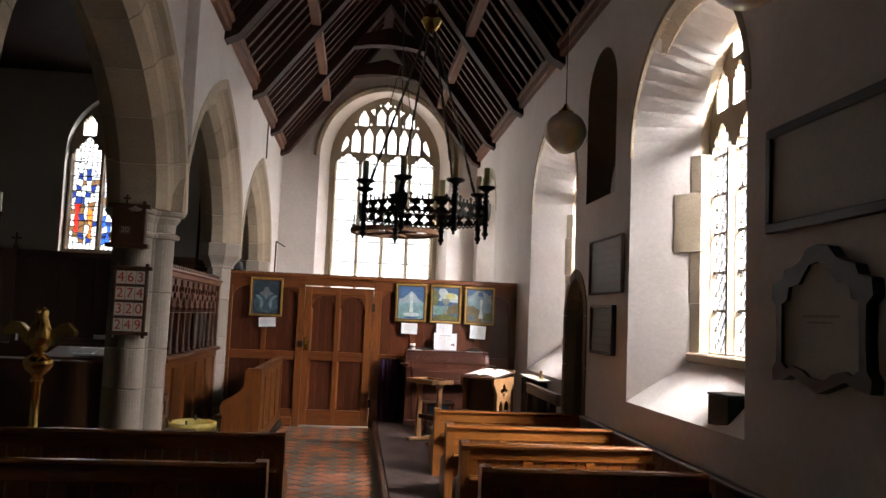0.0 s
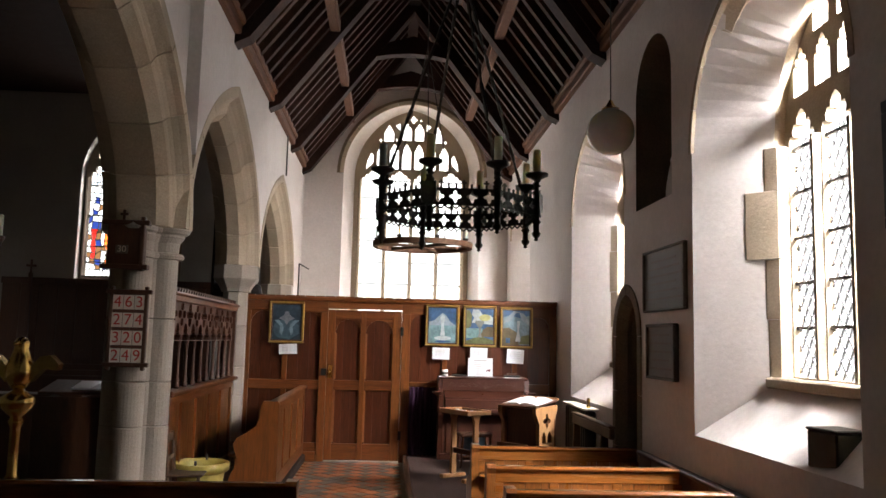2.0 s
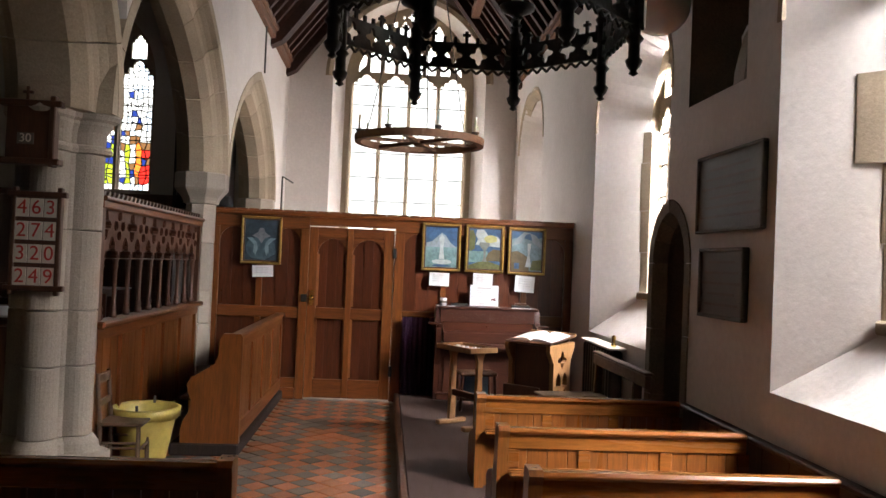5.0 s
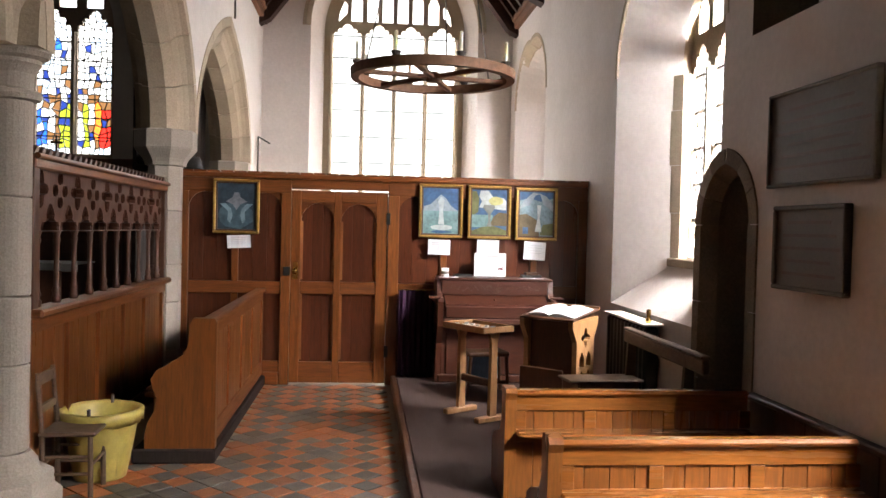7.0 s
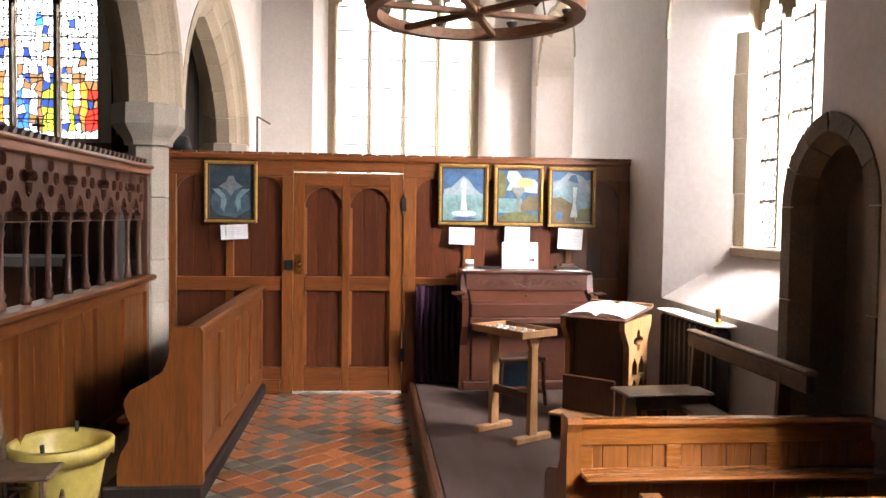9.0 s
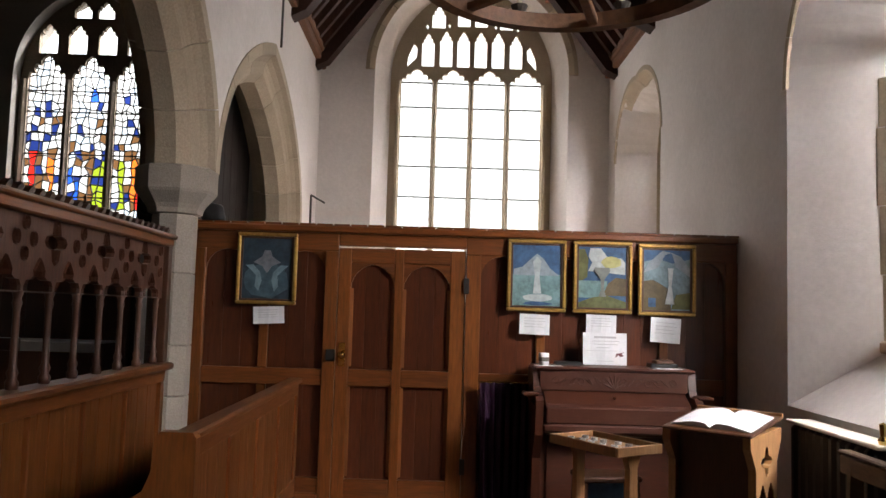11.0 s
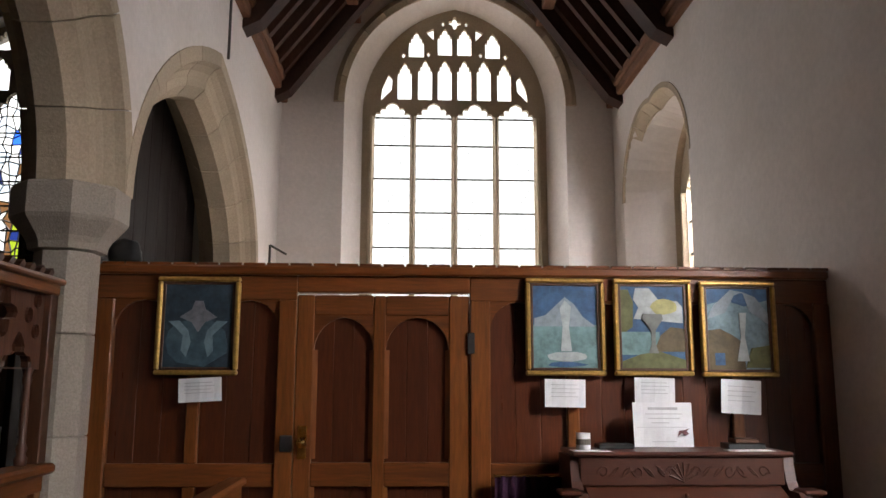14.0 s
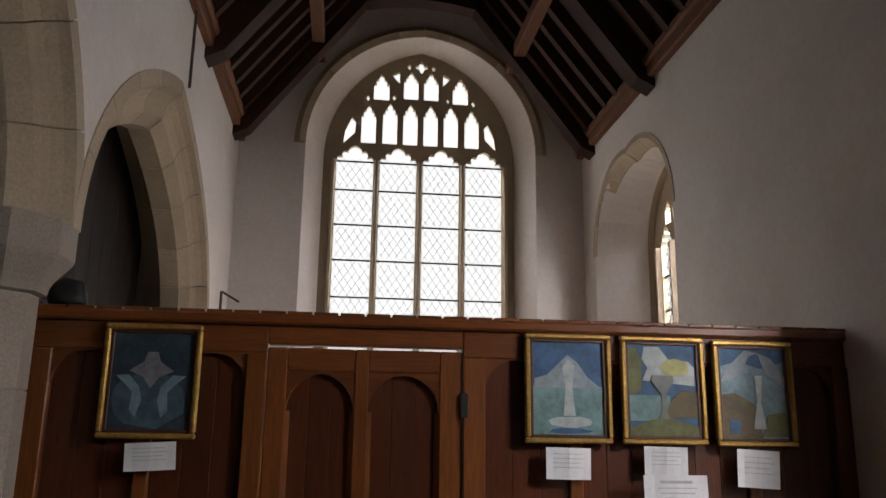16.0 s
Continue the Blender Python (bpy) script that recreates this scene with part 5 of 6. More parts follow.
def cartouche():
    t = thing("wall_cartouche", "black marble cartouche around a pale inscribed stone", "tablet", "memorial tablets on the south wall")
    c = 3.315
    out = [(0, 2.065), (0.10, 2.05), (0.17, 1.99), (0.25, 1.965), (0.33, 1.95), (0.36, 1.90), (0.46, 1.88), (0.47, 1.80), (0.42, 1.76), (0.41, 1.60), (0.42, 1.46), (0.46, 1.42), (0.45, 1.36), (0.34, 1.37), (0.25, 1.40), (0.12, 1.36), (0.0, 1.325)]
    inn = [(0, 1.975), (0.08, 1.965), (0.14, 1.91), (0.18, 1.87), (0.28, 1.86), (0.30, 1.79), (0.36, 1.77), (0.36, 1.60), (0.36, 1.46), (0.30, 1.43), (0.25, 1.45), (0.14, 1.43), (0.08, 1.40), (0, 1.395)]
    full = lambda h: [(c + u * 0.93, v) for u, v in h] + [(c - u * 0.93, v) for u, v in h[-2:0:-1]]
    bm = bmesh.new()
    plate(bm, "x", full(out), [full(inn)], SOUTH - 0.065, SOUTH - 0.004)
    part("black_surround", bm, BLACKSTONE, t)
    part("inscribed_stone", slab(bmesh.new(), "x", full(inn), SOUTH - 0.045, SOUTH - 0.004), PALESTONE, t, "pale inscribed stone face")
    boxed("line_of_lettering", (SOUTH - 0.0465, SOUTH - 0.043, c - 0.16, c + 0.16, 1.70, 1.712), MORTAR, t, 0.0)
    boxed("line_of_lettering", (SOUTH - 0.0465, SOUTH - 0.043, c - 0.10, c + 0.12, 1.67, 1.68), MORTAR, t, 0.0)
    return t


cartouche()


def niche_fragment():
    """Broken pale stone standing in the upper recess."""
    bm = bmesh.new()
    rings = []
    rnd = random.Random(21)
    for z, r in ((0.0, 0.15), (0.12, 0.15), (0.24, 0.12), (0.33, 0.10), (0.40, 0.05)):
        rings.append([(0.75 * r * math.cos(t) * rnd.uniform(0.85, 1.1), r * math.sin(t) * rnd.uniform(0.85, 1.1) - 0.12 * z, z) for t in [2 * math.pi * k / 10 for k in range(10)]])
    ob = part("stone_fragment", loft(bm, rings), PALESTONE)
    ob.matrix_world = pose(SOUTH + 0.16, 7.02, NICHE_UP[2] + 0.012)
    return tagged(ob, "broken pale stone fragment standing in the recess", "stone")


niche_fragment()


# ---------------------------------------------------------------- boards on the pier
def lettering(body, size, place, turn, mat, parent, name="numeral", depth=0.002):
    cu = bpy.data.curves.new(name, "FONT")
    cu.body, cu.size, cu.extrude, cu.align_x, cu.align_y = body, size, depth, "CENTER", "CENTER"
    cu.materials.append(mat)
    tmp = bpy.data.objects.new(name, cu)
    scene.collection.objects.link(tmp)
    me = bpy.data.meshes.new_from_object(tmp.evaluated_get(bpy.context.evaluated_depsgraph_get()))
    bpy.data.objects.remove(tmp)
    ob = new(name, me)
    ob.matrix_world = Matrix.Translation(place) @ turn
    ob.parent = parent
    return ob


def hymn_board():
    h = thing("hymn_board", "wooden hymn board with red numbers on cream cards", "hymn board")
    x0, x1, y, z0, z1 = -2.125, -1.85, 7.04, 1.365, 1.95
    boxed("back_board", (x0, x1, y, y + 0.025, z0, z1), OAK, h)
    for z in (z0, z1):
        boxed("rail", (x0 - 0.045, x1 + 0.045, y - 0.012, y + 0.03, z - 0.018, z + 0.018), OAK, h, 0.006)
    for x in (x0, x1):
        boxed("stile", (x - 0.016, x + 0.016, y - 0.01, y + 0.03, z0 - 0.045, z1 + 0.045), OAK, h, 0.006)
    boxed("hanger", (-2.03, -2.02, y + 0.03, y + 0.1, z1 - 0.05, z1 - 0.03), IRON, h, 0.002)
    rows = ["463", "274", "320", "249"]
    for r, text in enumerate(rows):
        zc = z1 - 0.085 - r * 0.143
        for k, ch in enumerate(text):
            xc = x0 + 0.052 + k * 0.086
            card = boxed("number_card", (xc - 0.040, xc + 0.040, y - 0.006, y - 0.001, zc - 0.058, zc + 0.058), CREAM, h, 0.0, "cream number card")
            lettering(ch, 0.125, (xc, y - 0.008, zc), pose(0, 0, 0, 90), RED, card)
    return h


hymn_board()


def collect_board():
    h = thing("notice_board_on_pier", "dark wooden box board with a small cross and number plate", "notice board")
    x0, x1, y, z0, z1 = -2.18, -1.90, 7.0, 2.15, 2.51
    boxed("back_board", (x0, x1, y, y + 0.06, z0, z1), OAK, h)
    for z in (z0, z1):
        boxed("rail", (x0 - 0.045, x1 + 0.05, y - 0.015, y + 0.065, z - 0.02, z + 0.02), OAK, h, 0.006)
    boxed("stile", (x1 - 0.02, x1 + 0.015, y - 0.012, y + 0.065, z0 - 0.03, z1 + 0.05), OAK, h, 0.006)
    boxed("cross_upright", (-2.07, -2.05, y, y + 0.02, z1 + 0.02, z1 + 0.105), OAK, h, 0.003)
    boxed("cross_arm", (-2.092, -2.028, y + 0.0, y + 0.02, z1 + 0.06, z1 + 0.078), OAK, h, 0.003)
    plate_ = boxed("number_plate", (-2.11, -2.01, y - 0.006, y - 0.001, 2.255, 2.325), SLATE, h, 0.0, "small dark number plate")
    lettering("30", 0.075, (-2.06, y - 0.008, 2.29), pose(0, 0, 0, 90), CREAM, plate_)
    boxed("hanger", (-2.03, -2.01, y + 0.06, y + 0.12, z1 - 0.1, z1 - 0.08), IRON, h, 0.002)
    return h


collect_board()


# ---------------------------------------------------------------- harmonium corner
def harmonium():
    o = thing("harmonium", "red-brown carved reed harmonium with closed lid", "organ", at=pose(0, 0, 0.10))
    x0, x1, b = 0.80, 1.92, SCREEN - 0.055
    f = 10.86
    boxed("case", (x0 + 0.03, x1 - 0.03, f + 0.05, b, 0.0, 0.98), REDWOOD, o, 0.008)
    boxed("top_board", (x0 - 0.02, x1 + 0.02, f - 0.02, b, 1.025, 1.05), REDWOOD, o, 0.01)
    boxed("fascia", (x0 + 0.02, x1 - 0.03, f + 0.0, b - 0.02, 0.88, 1.025), REDWOOD, o, 0.006, "carved fascia board")
    rnd = random.Random(4)
    for s in (-1, 1):
        for k in range(7):
            u = (x0 + x1) / 2 + s * (0.06 + 0.06 * k)
            bm = bmesh.new()
            n = 12
            pts = [(u + s * 0.03 * math.cos(2.2 * math.pi * j / n) * (1 - j / n * 0.6), 0.95 + 0.03 * math.sin(2.2 * math.pi * j / n + k) * (1 - j / n * 0.5)) for j in range(n)]
            for (a, c), (d, e) in zip(pts, pts[1:]):
                rod(bm, (a, f - 0.001, c), (d, f - 0.001, e), 0.0045, 5)
            part("carved_scroll", bm, REDWOOD, o)
    for k in range(7):
        t = math.radians(20 + 140 * k / 6)
        bm = bmesh.new()
        m = (x0 + x1) / 2
        rod(bm, (m, f - 0.001, 0.90), (m + 0.085 * math.cos(t), f - 0.001, 0.90 + 0.1 * math.sin(t)), 0.006, 5)
        part("carved_ray", bm, REDWOOD, o)
    bm = bmesh.new()
    slab(bm, "x", [(f + 0.02, 0.88), (f - 0.14, 0.80), (f - 0.14, 0.78), (f + 0.06, 0.78)], x0 + 0.05, x1 - 0.05)
    part("key_lid", bm, REDWOOD, o, "closed sloping key lid")
    smooth(part("lid_knob", lathe(bmesh.new(), [(0.006, 0), (0.006, 0.015), (0.013, 0.02), (0.012, 0.03), (0, 0.033)], seg=10, turn=Matrix.Translation(((x0 + x1) / 2 - 0.02, f - 0.07, 0.835)) @ pose(0, 0, 0, 65)), OAK, o))
    boxed("key_slip", (x0 + 0.05, x1 - 0.05, f - 0.15, f + 0.06, 0.66, 0.78), REDWOOD, o, 0.01)
    boxed("key_bed", (x0 + 0.03, x1 - 0.03, f - 0.16, f + 0.06, 0.60, 0.66), REDWOOD, o, 0.012)
    for x in (x0, x1):
        bm = bmesh.new()
        slab(bm, "x", [(f - 0.14, 0.58), (f - 0.155, 0.7), (f - 0.17, 0.82), (f - 0.13, 0.86), (f - 0.03, 0.86), (f, 0.9), (f + 0.03, 1.025), (b, 1.025), (b, 0.0), (f + 0.02, 0.0), (f + 0.02, 0.1), (f - 0.02, 0.4)][::-1], x - 0.025, x + 0.03)
        part("cheek", bm, REDWOOD, o)
        s = -1 if x == x0 else 1
        boxed("candle_shelf", (*sorted((x, x + s * 0.11)), f - 0.15, f - 0.02, 0.85, 0.872), REDWOOD, o, 0.006)
        part("shelf_bracket", slab(bmesh.new(), "y", [(x, 0.75), (x + s * 0.025, 0.78), (x + s * 0.09, 0.85), (x, 0.85)][::s], f - 0.1, f - 0.06), REDWOOD, o)
    boxed("knee_panel", (x0 + 0.08, x1 - 0.08, f + 0.03, f + 0.05, 0.08, 0.56), REDWOOD, o, 0.006)
    boxed("plinth", (x0, x1, f + 0.0, b, 0.0, 0.08), REDWOOD, o, 0.012)
    return o


harmonium()
TOP = 1.15
mug = thing("mug", "white china mug with a grey band", "mug", at=pose(0.86, 10.95, TOP))
smooth(part("cup", lathe(bmesh.new(), [(0.03, 0.0), (0.038, 0.005), (0.038, 0.09), (0.034, 0.09), (0.033, 0.01), (0, 0.008)], seg=18), PAPER, mug))
part("band", lathe(bmesh.new(), [(0.0388, 0.03), (0.0388, 0.06)], seg=18), SLATE, mug)
tagged(boxed("paper_leaf", (0.79, 0.99, 10.87, 10.98, TOP, TOP + 0.003), PAPER, None, 0.0), "loose white leaf under the mug", "paper")
tagged(boxed("paper_leaf", (1.62, 1.86, 10.88, 10.98, TOP, TOP + 0.003), PAPER, None, 0.0), "loose white leaf on the harmonium top", "paper")
dark = thing("book_stack", "small dark prayer books lying on the harmonium", "book", at=pose(1.76, 11.06, TOP))
boxed("lower_book", (-0.10, 0.10, -0.06, 0.07, 0.0, 0.03), BLACKPAINT, dark)
boxed("upper_book", (-0.06, 0.07, -0.05, 0.06, 0.031, 0.055), OAK, dark)
dark = thing("book_stack", "dark closed books beside the display card", "book", at=pose(1.05, 11.08, TOP))
boxed("lower_book", (-0.09, 0.10, -0.06, 0.06, 0.0, 0.025), BLACKPAINT, dark)

# purple curtain left of the harmonium
bm = bmesh.new()
cols = 48
row0, row1 = [], []
for k in range(cols + 1):
    u = 0.41 + 0.37 * k / cols
    w = 11.12 + 0.03 * math.sin(k * 0.82) + 0.01 * math.sin(k * 2.1)
    row0.append(bm.verts.new((u, w, 0.115)))
    row1.append(bm.verts.new((u, w * 0.35 + 11.13 * 0.65, 1.0)))
for k in range(cols):
    bm.faces.new((row0[k], row0[k + 1], row1[k + 1], row1[k]))
r = bmesh.ops.extrude_face_region(bm, geom=list(bm.faces))
bmesh.ops.translate(bm, verts=[g for g in r["geom"] if isinstance(g, bmesh.types.BMVert)], vec=(0, 0.005, 0))
curtain = thing("curtain", "dark purple pleated curtain hung beside the harmonium", "curtain")
smooth(part("cloth", bm, PURPLE, curtain))
part("curtain_rod", rod(bmesh.new(), (0.40, 11.13, 1.0), (0.80, 11.13, 1.0), 0.008), BRASS, curtain)


def candle_stand():
    """Pale oak stand: tray on two posts with sledge feet."""
    s = thing("votive_stand", "pale oak stand with a tray of small candles", "stand", at=pose(0.985, 9.43, 0.10, 0, 0, -57))
    for u in (-0.195, 0.195):
        boxed("foot", (u - 0.03, u + 0.03, -0.165, 0.165, 0.0, 0.045), LIGHTOAK, s, 0.008)
        bm = bmesh.new()
        slab(bm, "x", [(-0.035, 0.045), (0.035, 0.045), (0.028, 0.64), (0.06, 0.72), (-0.06, 0.72), (-0.028, 0.64)], u - 0.018, u + 0.018)
        part("post", bm, LIGHTOAK, s)
    boxed("stretcher", (-0.195, 0.195, -0.015, 0.015, 0.27, 0.33), OAK, s, 0.006)
    boxed("tray", (-0.245, 0.245, -0.15, 0.15, 0.72, 0.735), LIGHTOAK, s, 0.004)
    for a in ((-0.245, 0.245, -0.165, -0.15), (-0.245, 0.245, 0.15, 0.165), (-0.26, -0.245, -0.165, 0.165), (0.245, 0.26, -0.165, 0.165)):
        boxed("tray_rim", (a[0], a[1], a[2], a[3], 0.715, 0.765), LIGHTOAK, s, 0.004)
    return s


stand = candle_stand()
rnd = random.Random(9)
for k in range(12):
    u, v = -0.20 + 0.08 * (k % 6) + rnd.uniform(-0.01, 0.01), -0.05 + 0.1 * (k // 6) + rnd.uniform(-0.015, 0.015)
    t = thing("tea_light", "small white tea light in the tray", "candle", "tea lights on the stand", pose(0.985, 9.43, 0.10, 0, 0, -57) @ pose(u, v, 0.735))
    part("cup", lathe(bmesh.new(), [(0.019, 0), (0.019, 0.016), (0.017, 0.016), (0.017, 0.012), (0, 0.012)], seg=12), PAPER, t)


def prayer_desk():
    d = thing("prayer_desk", "oak prayer desk with traceried sides and sloping top", "lectern", at=pose(1.755, 9.80, 0.10, 0, 0, -42))
    for u in (-0.235, 0.235):
        bm = bmesh.new()
        outline = [(-0.20, 0.0), (0.22, 0.0), (0.20, 0.05), (0.17, 0.12), (0.17, 0.62), (0.24, 0.74), (0.24, 0.80), (-0.24, 0.78), (-0.24, 0.72), (-0.16, 0.6), (-0.16, 0.12)]
        holes = [cusped(-0.06, 0.045, 0.15, 0.28, 0.07), cusped(0.065, 0.045, 0.15, 0.28, 0.07), cusped(-0.06, 0.045, 0.38, 0.44, 0.07), cusped(0.065, 0.045, 0.38, 0.44, 0.07), foil(0.003, 0.63, 0.088, 4, 20)]
        plate(bm, "x", outline, holes, u - 0.022, u + 0.022)
        part("traceried_side", bm, LIGHTOAK, d, "pale oak side with pierced tracery")
    boxed("front_panel", (-0.212, 0.212, -0.12, -0.095, 0.12, 0.76), OAK, d, 0.005, "dark carved front panel")
    boxed("shelf", (-0.212, 0.212, -0.1, 0.15, 0.5, 0.52), OAK, d, 0.004)
    boxed("desk_top", (-0.262, 0.262, -0.24, 0.25, -0.006, 0.014), OAK, d, 0.006, "", pose(0, 0, 0.815, 8))
    boxed("book_stop", (-0.262, 0.262, 0.25, 0.268, 0.0, 0.03), LIGHTOAK, d, 0.004, "", pose(0, 0, 0.815, 8))
    boxed("base_rail", (-0.212, 0.212, -0.03, 0.03, 0.05, 0.11), OAK, d, 0.006)
    return d


prayer_desk()
bk = thing("open_book", "large open white register on the prayer desk", "book", at=pose(1.755, 9.80, 0.10, 0, 0, -42) @ pose(0, 0, 0.815, 8))
for s in (-1, 1):
    bm = bmesh.new()
    n = 8
    top = [(s * 0.235 * k / n, 0.018 + 0.026 * math.sin(math.pi * (k / n) ** 0.6)) for k in range(n + 1)]
    loop = top + [(s * 0.235, 0.0145), (0.0, 0.0145)]
    slab(bm, "y", loop if s < 0 else loop[::-1], -0.18, 0.19)
    smooth_page = part("page_block", bm, PAPER, bk)
kn = thing("kneeling_bench", "low worn wooden kneeling bench on splayed legs", "bench", at=pose(1.93, 8.98, 0.10, 0, 0, 6))
boxed("top", (-0.34, 0.26, -0.13, 0.15, 0.39, 0.41), OLDWOOD, kn, 0.008)
boxed("apron", (-0.24, 0.24, -0.08, -0.06, 0.30, 0.39), OLDWOOD, kn, 0.005)
for u in (-0.24, 0.2):
    part("leg_board", slab(bmesh.new(), "x", [(-0.14, 0.0), (0.15, 0.0), (0.07, 0.39), (-0.06, 0.39)], u - 0.014, u + 0.014), OLDWOOD, kn)
kd = thing("kneeler_frame", "dark oak kneeling board before the prayer desk", "kneeler", at=pose(1.52, 9.40, 0.10, 0, 0, -42))
boxed("front_board", (-0.20, 0.20, -0.02, 0.0, 0.0, 0.41), OAK, kd, 0.006)
boxed("step", (-0.22, 0.22, -0.18, 0.0, 0.14, 0.165), LIGHTOAK, kd, 0.006)
for u in (-0.22, 0.2):
    boxed("side", (u, u + 0.02, -0.18, -0.02, 0.0, 0.14), OAK, kd, 0.004)

st = thing("organ_stool", "dark wooden stool with a blue padded panel", "stool", at=pose(1.20, 10.38, 0.10, 0, 0, 8))
boxed("seat", (-0.2, 0.2, -0.14, 0.14, 0.36, 0.40), OAK, st, 0.012)
for u in (-0.17, 0.17):
    for v in (-0.11, 0.11):
        bm = bmesh.new()
        rod(bm, (u * 1.15, v * 1.1, 0.0), (u, v, 0.36), 0.016, 8)
        part("leg", bm, OAK, st)
boxed("stretcher", (-0.18, 0.18, -0.12, -0.1, 0.1, 0.13), OAK, st, 0.004)
boxed("panel", (-0.15, 0.15, 0.06, 0.08, 0.12, 0.36), BLUE, st, 0.006, "blue padded panel")

# bench against the south wall, radiator
wb = thing("wall_bench", "worn dark bench with a plain back rail", "bench", at=pose(2.17, 8.38, 0.10))
boxed("back_rail", (-0.03, 0.02, -0.68, 0.82, 0.66, 0.76), OLDWOOD, wb, 0.01)
boxed("back_cap", (-0.04, 0.03, -0.68, 0.82, 0.76, 0.78), OLDWOOD, wb, 0.008)
boxed("seat", (-0.2, 0.03, -0.44, 0.8, 0.30, 0.33), OLDWOOD, wb, 0.01)
for v in (-0.42, 0.7):
    part("end_board", slab(bmesh.new(), "y", [(-0.2, 0.0), (0.06, 0.0), (0.03, 0.3), (0.03, 0.74), (-0.03, 0.74), (-0.05, 0.33), (-0.19, 0.3)][::-1], v, v + 0.035), OLDWOOD, wb)
rad = thing("radiator", "black cast-iron column radiator below the window", "radiator", at=pose(2.30, 9.5, 0.10))
for k in range(11):
    v = -0.46 + 0.092 * k
    boxed("column", (-0.06, 0.06, v - 0.036, v + 0.036, 0.08, 0.80), BLACKPAINT, rad, 0.02)
for z in (0.14, 0.76):
    part("connecting_tube", rod(bmesh.new(), (0, -0.5, z), (0, 0.5, z), 0.025, 10), BLACKPAINT, rad)
# Glare from the window on the shelf top is put into a cream colour.
boxed("shelf", (-0.085, 0.085, -0.52, 0.5, 0.81, 0.83), CREAM, rad, 0.006, "narrow shelf with window glare put into its cream colour")
for v in (-0.4, 0.4):
    boxed("foot", (-0.05, 0.05, v - 0.03, v + 0.03, 0.0, 0.08), BLACKPAINT, rad, 0.008)
part("valve", lathe(bmesh.new(), [(0.02, 0.83), (0.028, 0.85), (0.015, 0.87), (0.02, 0.93), (0, 0.94)], (-0.02, -0.46, 0), 10), BRASS, rad, "bright metal valve")


# ---------------------------------------------------------------- chair, bin and small things
def small_chair():
    c = thing("wooden_chair", "small worn wooden chair with a plank seat", "chair", at=pose(-1.66, 7.90, 0.0, 0, 0, 3))
    boxed("seat", (-0.15, 0.17, -0.16, 0.16, 0.37, 0.395), OLDWOOD, c, 0.01)
    for v in (-0.14, 0.14):
        bm = bmesh.new()
        rod(bm, (0.14, v, 0.0), (0.135, v, 0.37), 0.016, 8)
        part("front_leg", bm, OLDWOOD, c)
        bm = bmesh.new()
        rod(bm, (-0.125, v, 0.0), (-0.13, v, 0.39), 0.016, 8)
        rod(bm, (-0.13, v, 0.38), (-0.165, v, 0.74), 0.015, 8)
        part("back_post", bm, OLDWOOD, c)
        part("stretcher", rod(bmesh.new(), (-0.125, v, 0.15), (0.14, v, 0.15), 0.010, 8), OLDWOOD, c)
        part("stretcher", rod(bmesh.new(), (-0.125, v, 0.25), (0.14, v, 0.25), 0.010, 8), OLDWOOD, c)
    for x, z in ((0.14, 0.2), (-0.125, 0.2)):
        part("stretcher", rod(bmesh.new(), (x, -0.14, z), (x, 0.14, z), 0.010, 8), OLDWOOD, c)
    for z0, z1, x in ((0.66, 0.73, -0.16), (0.50, 0.55, -0.145)):
        boxed("back_slat", (x - 0.008, x + 0.008, -0.14, 0.14, z0, z1), OLDWOOD, c, 0.004)
    return c


small_chair()
bin_ = thing("waste_bin", "yellow plastic-lined waste bin with a folded rim", "bin", at=pose(-1.60, 8.22, 0.0) @ Matrix.Scale(0.95, 4))
bm = bmesh.new()
seg = 36
rings = []
rnd = random.Random(2)
for r, z, wob in ((0.165, 0.0, 0.0), (0.17, 0.02, 0.004), (0.2, 0.2, 0.008), (0.235, 0.40, 0.012), (0.255, 0.44, 0.01), (0.265, 0.435, 0.008), (0.262, 0.38, 0.015), (0.268, 0.375, 0.012), (0.272, 0.45, 0.006), (0.25, 0.462, 0.005), (0.232, 0.44, 0.005), (0.2, 0.2, 0.01), (0.17, 0.03, 0.005)):
    rings.append([bm.verts.new((r * math.cos(2 * math.pi * k / seg) * (1 + rnd.uniform(-wob, wob) * 2), r * math.sin(2 * math.pi * k / seg) * (1 + rnd.uniform(-wob, wob) * 2), z + rnd.uniform(-wob, wob) * 0.6)) for k in range(seg)])
for a, b in zip(rings, rings[1:]):
    for k in range(seg):
        bm.faces.new((a[k], a[(k + 1) % seg], b[(k + 1) % seg], b[k]))
bm.faces.new(rings[0][::-1])
bm.faces.new(rings[-1])
smooth(part("liner", bm, YELLOW, bin_))
for s in (-1, 1):
    part("handle_lug", rod(bmesh.new(), (0.0, s * 0.24, 0.44), (0.0, s * 0.25, 0.50), 0.012, 8), IRON, bin_)
lump = thing("cloth_bundle", "dark folded cloth lying on the screen top", "cloth", at=pose(-1.68, 11.25, 2.17))
bm = bmesh.new()
bmesh.ops.create_icosphere(bm, subdivisions=3, radius=0.1)
for v in bm.verts:
    k = 1 + 0.25 * noise.noise(v.co * 14)
    v.co = Vector((v.co.x * 1.0 * k, v.co.y * 0.55 * k, max(0.0, (v.co.z + 0.04) * 0.95 * k)))
smooth(part("folds", bm, BLACKPAINT, lump))
card = thing("niche_card", "white folded card standing in the upper recess", "card", at=pose(2.52, 6.98, 2.862))
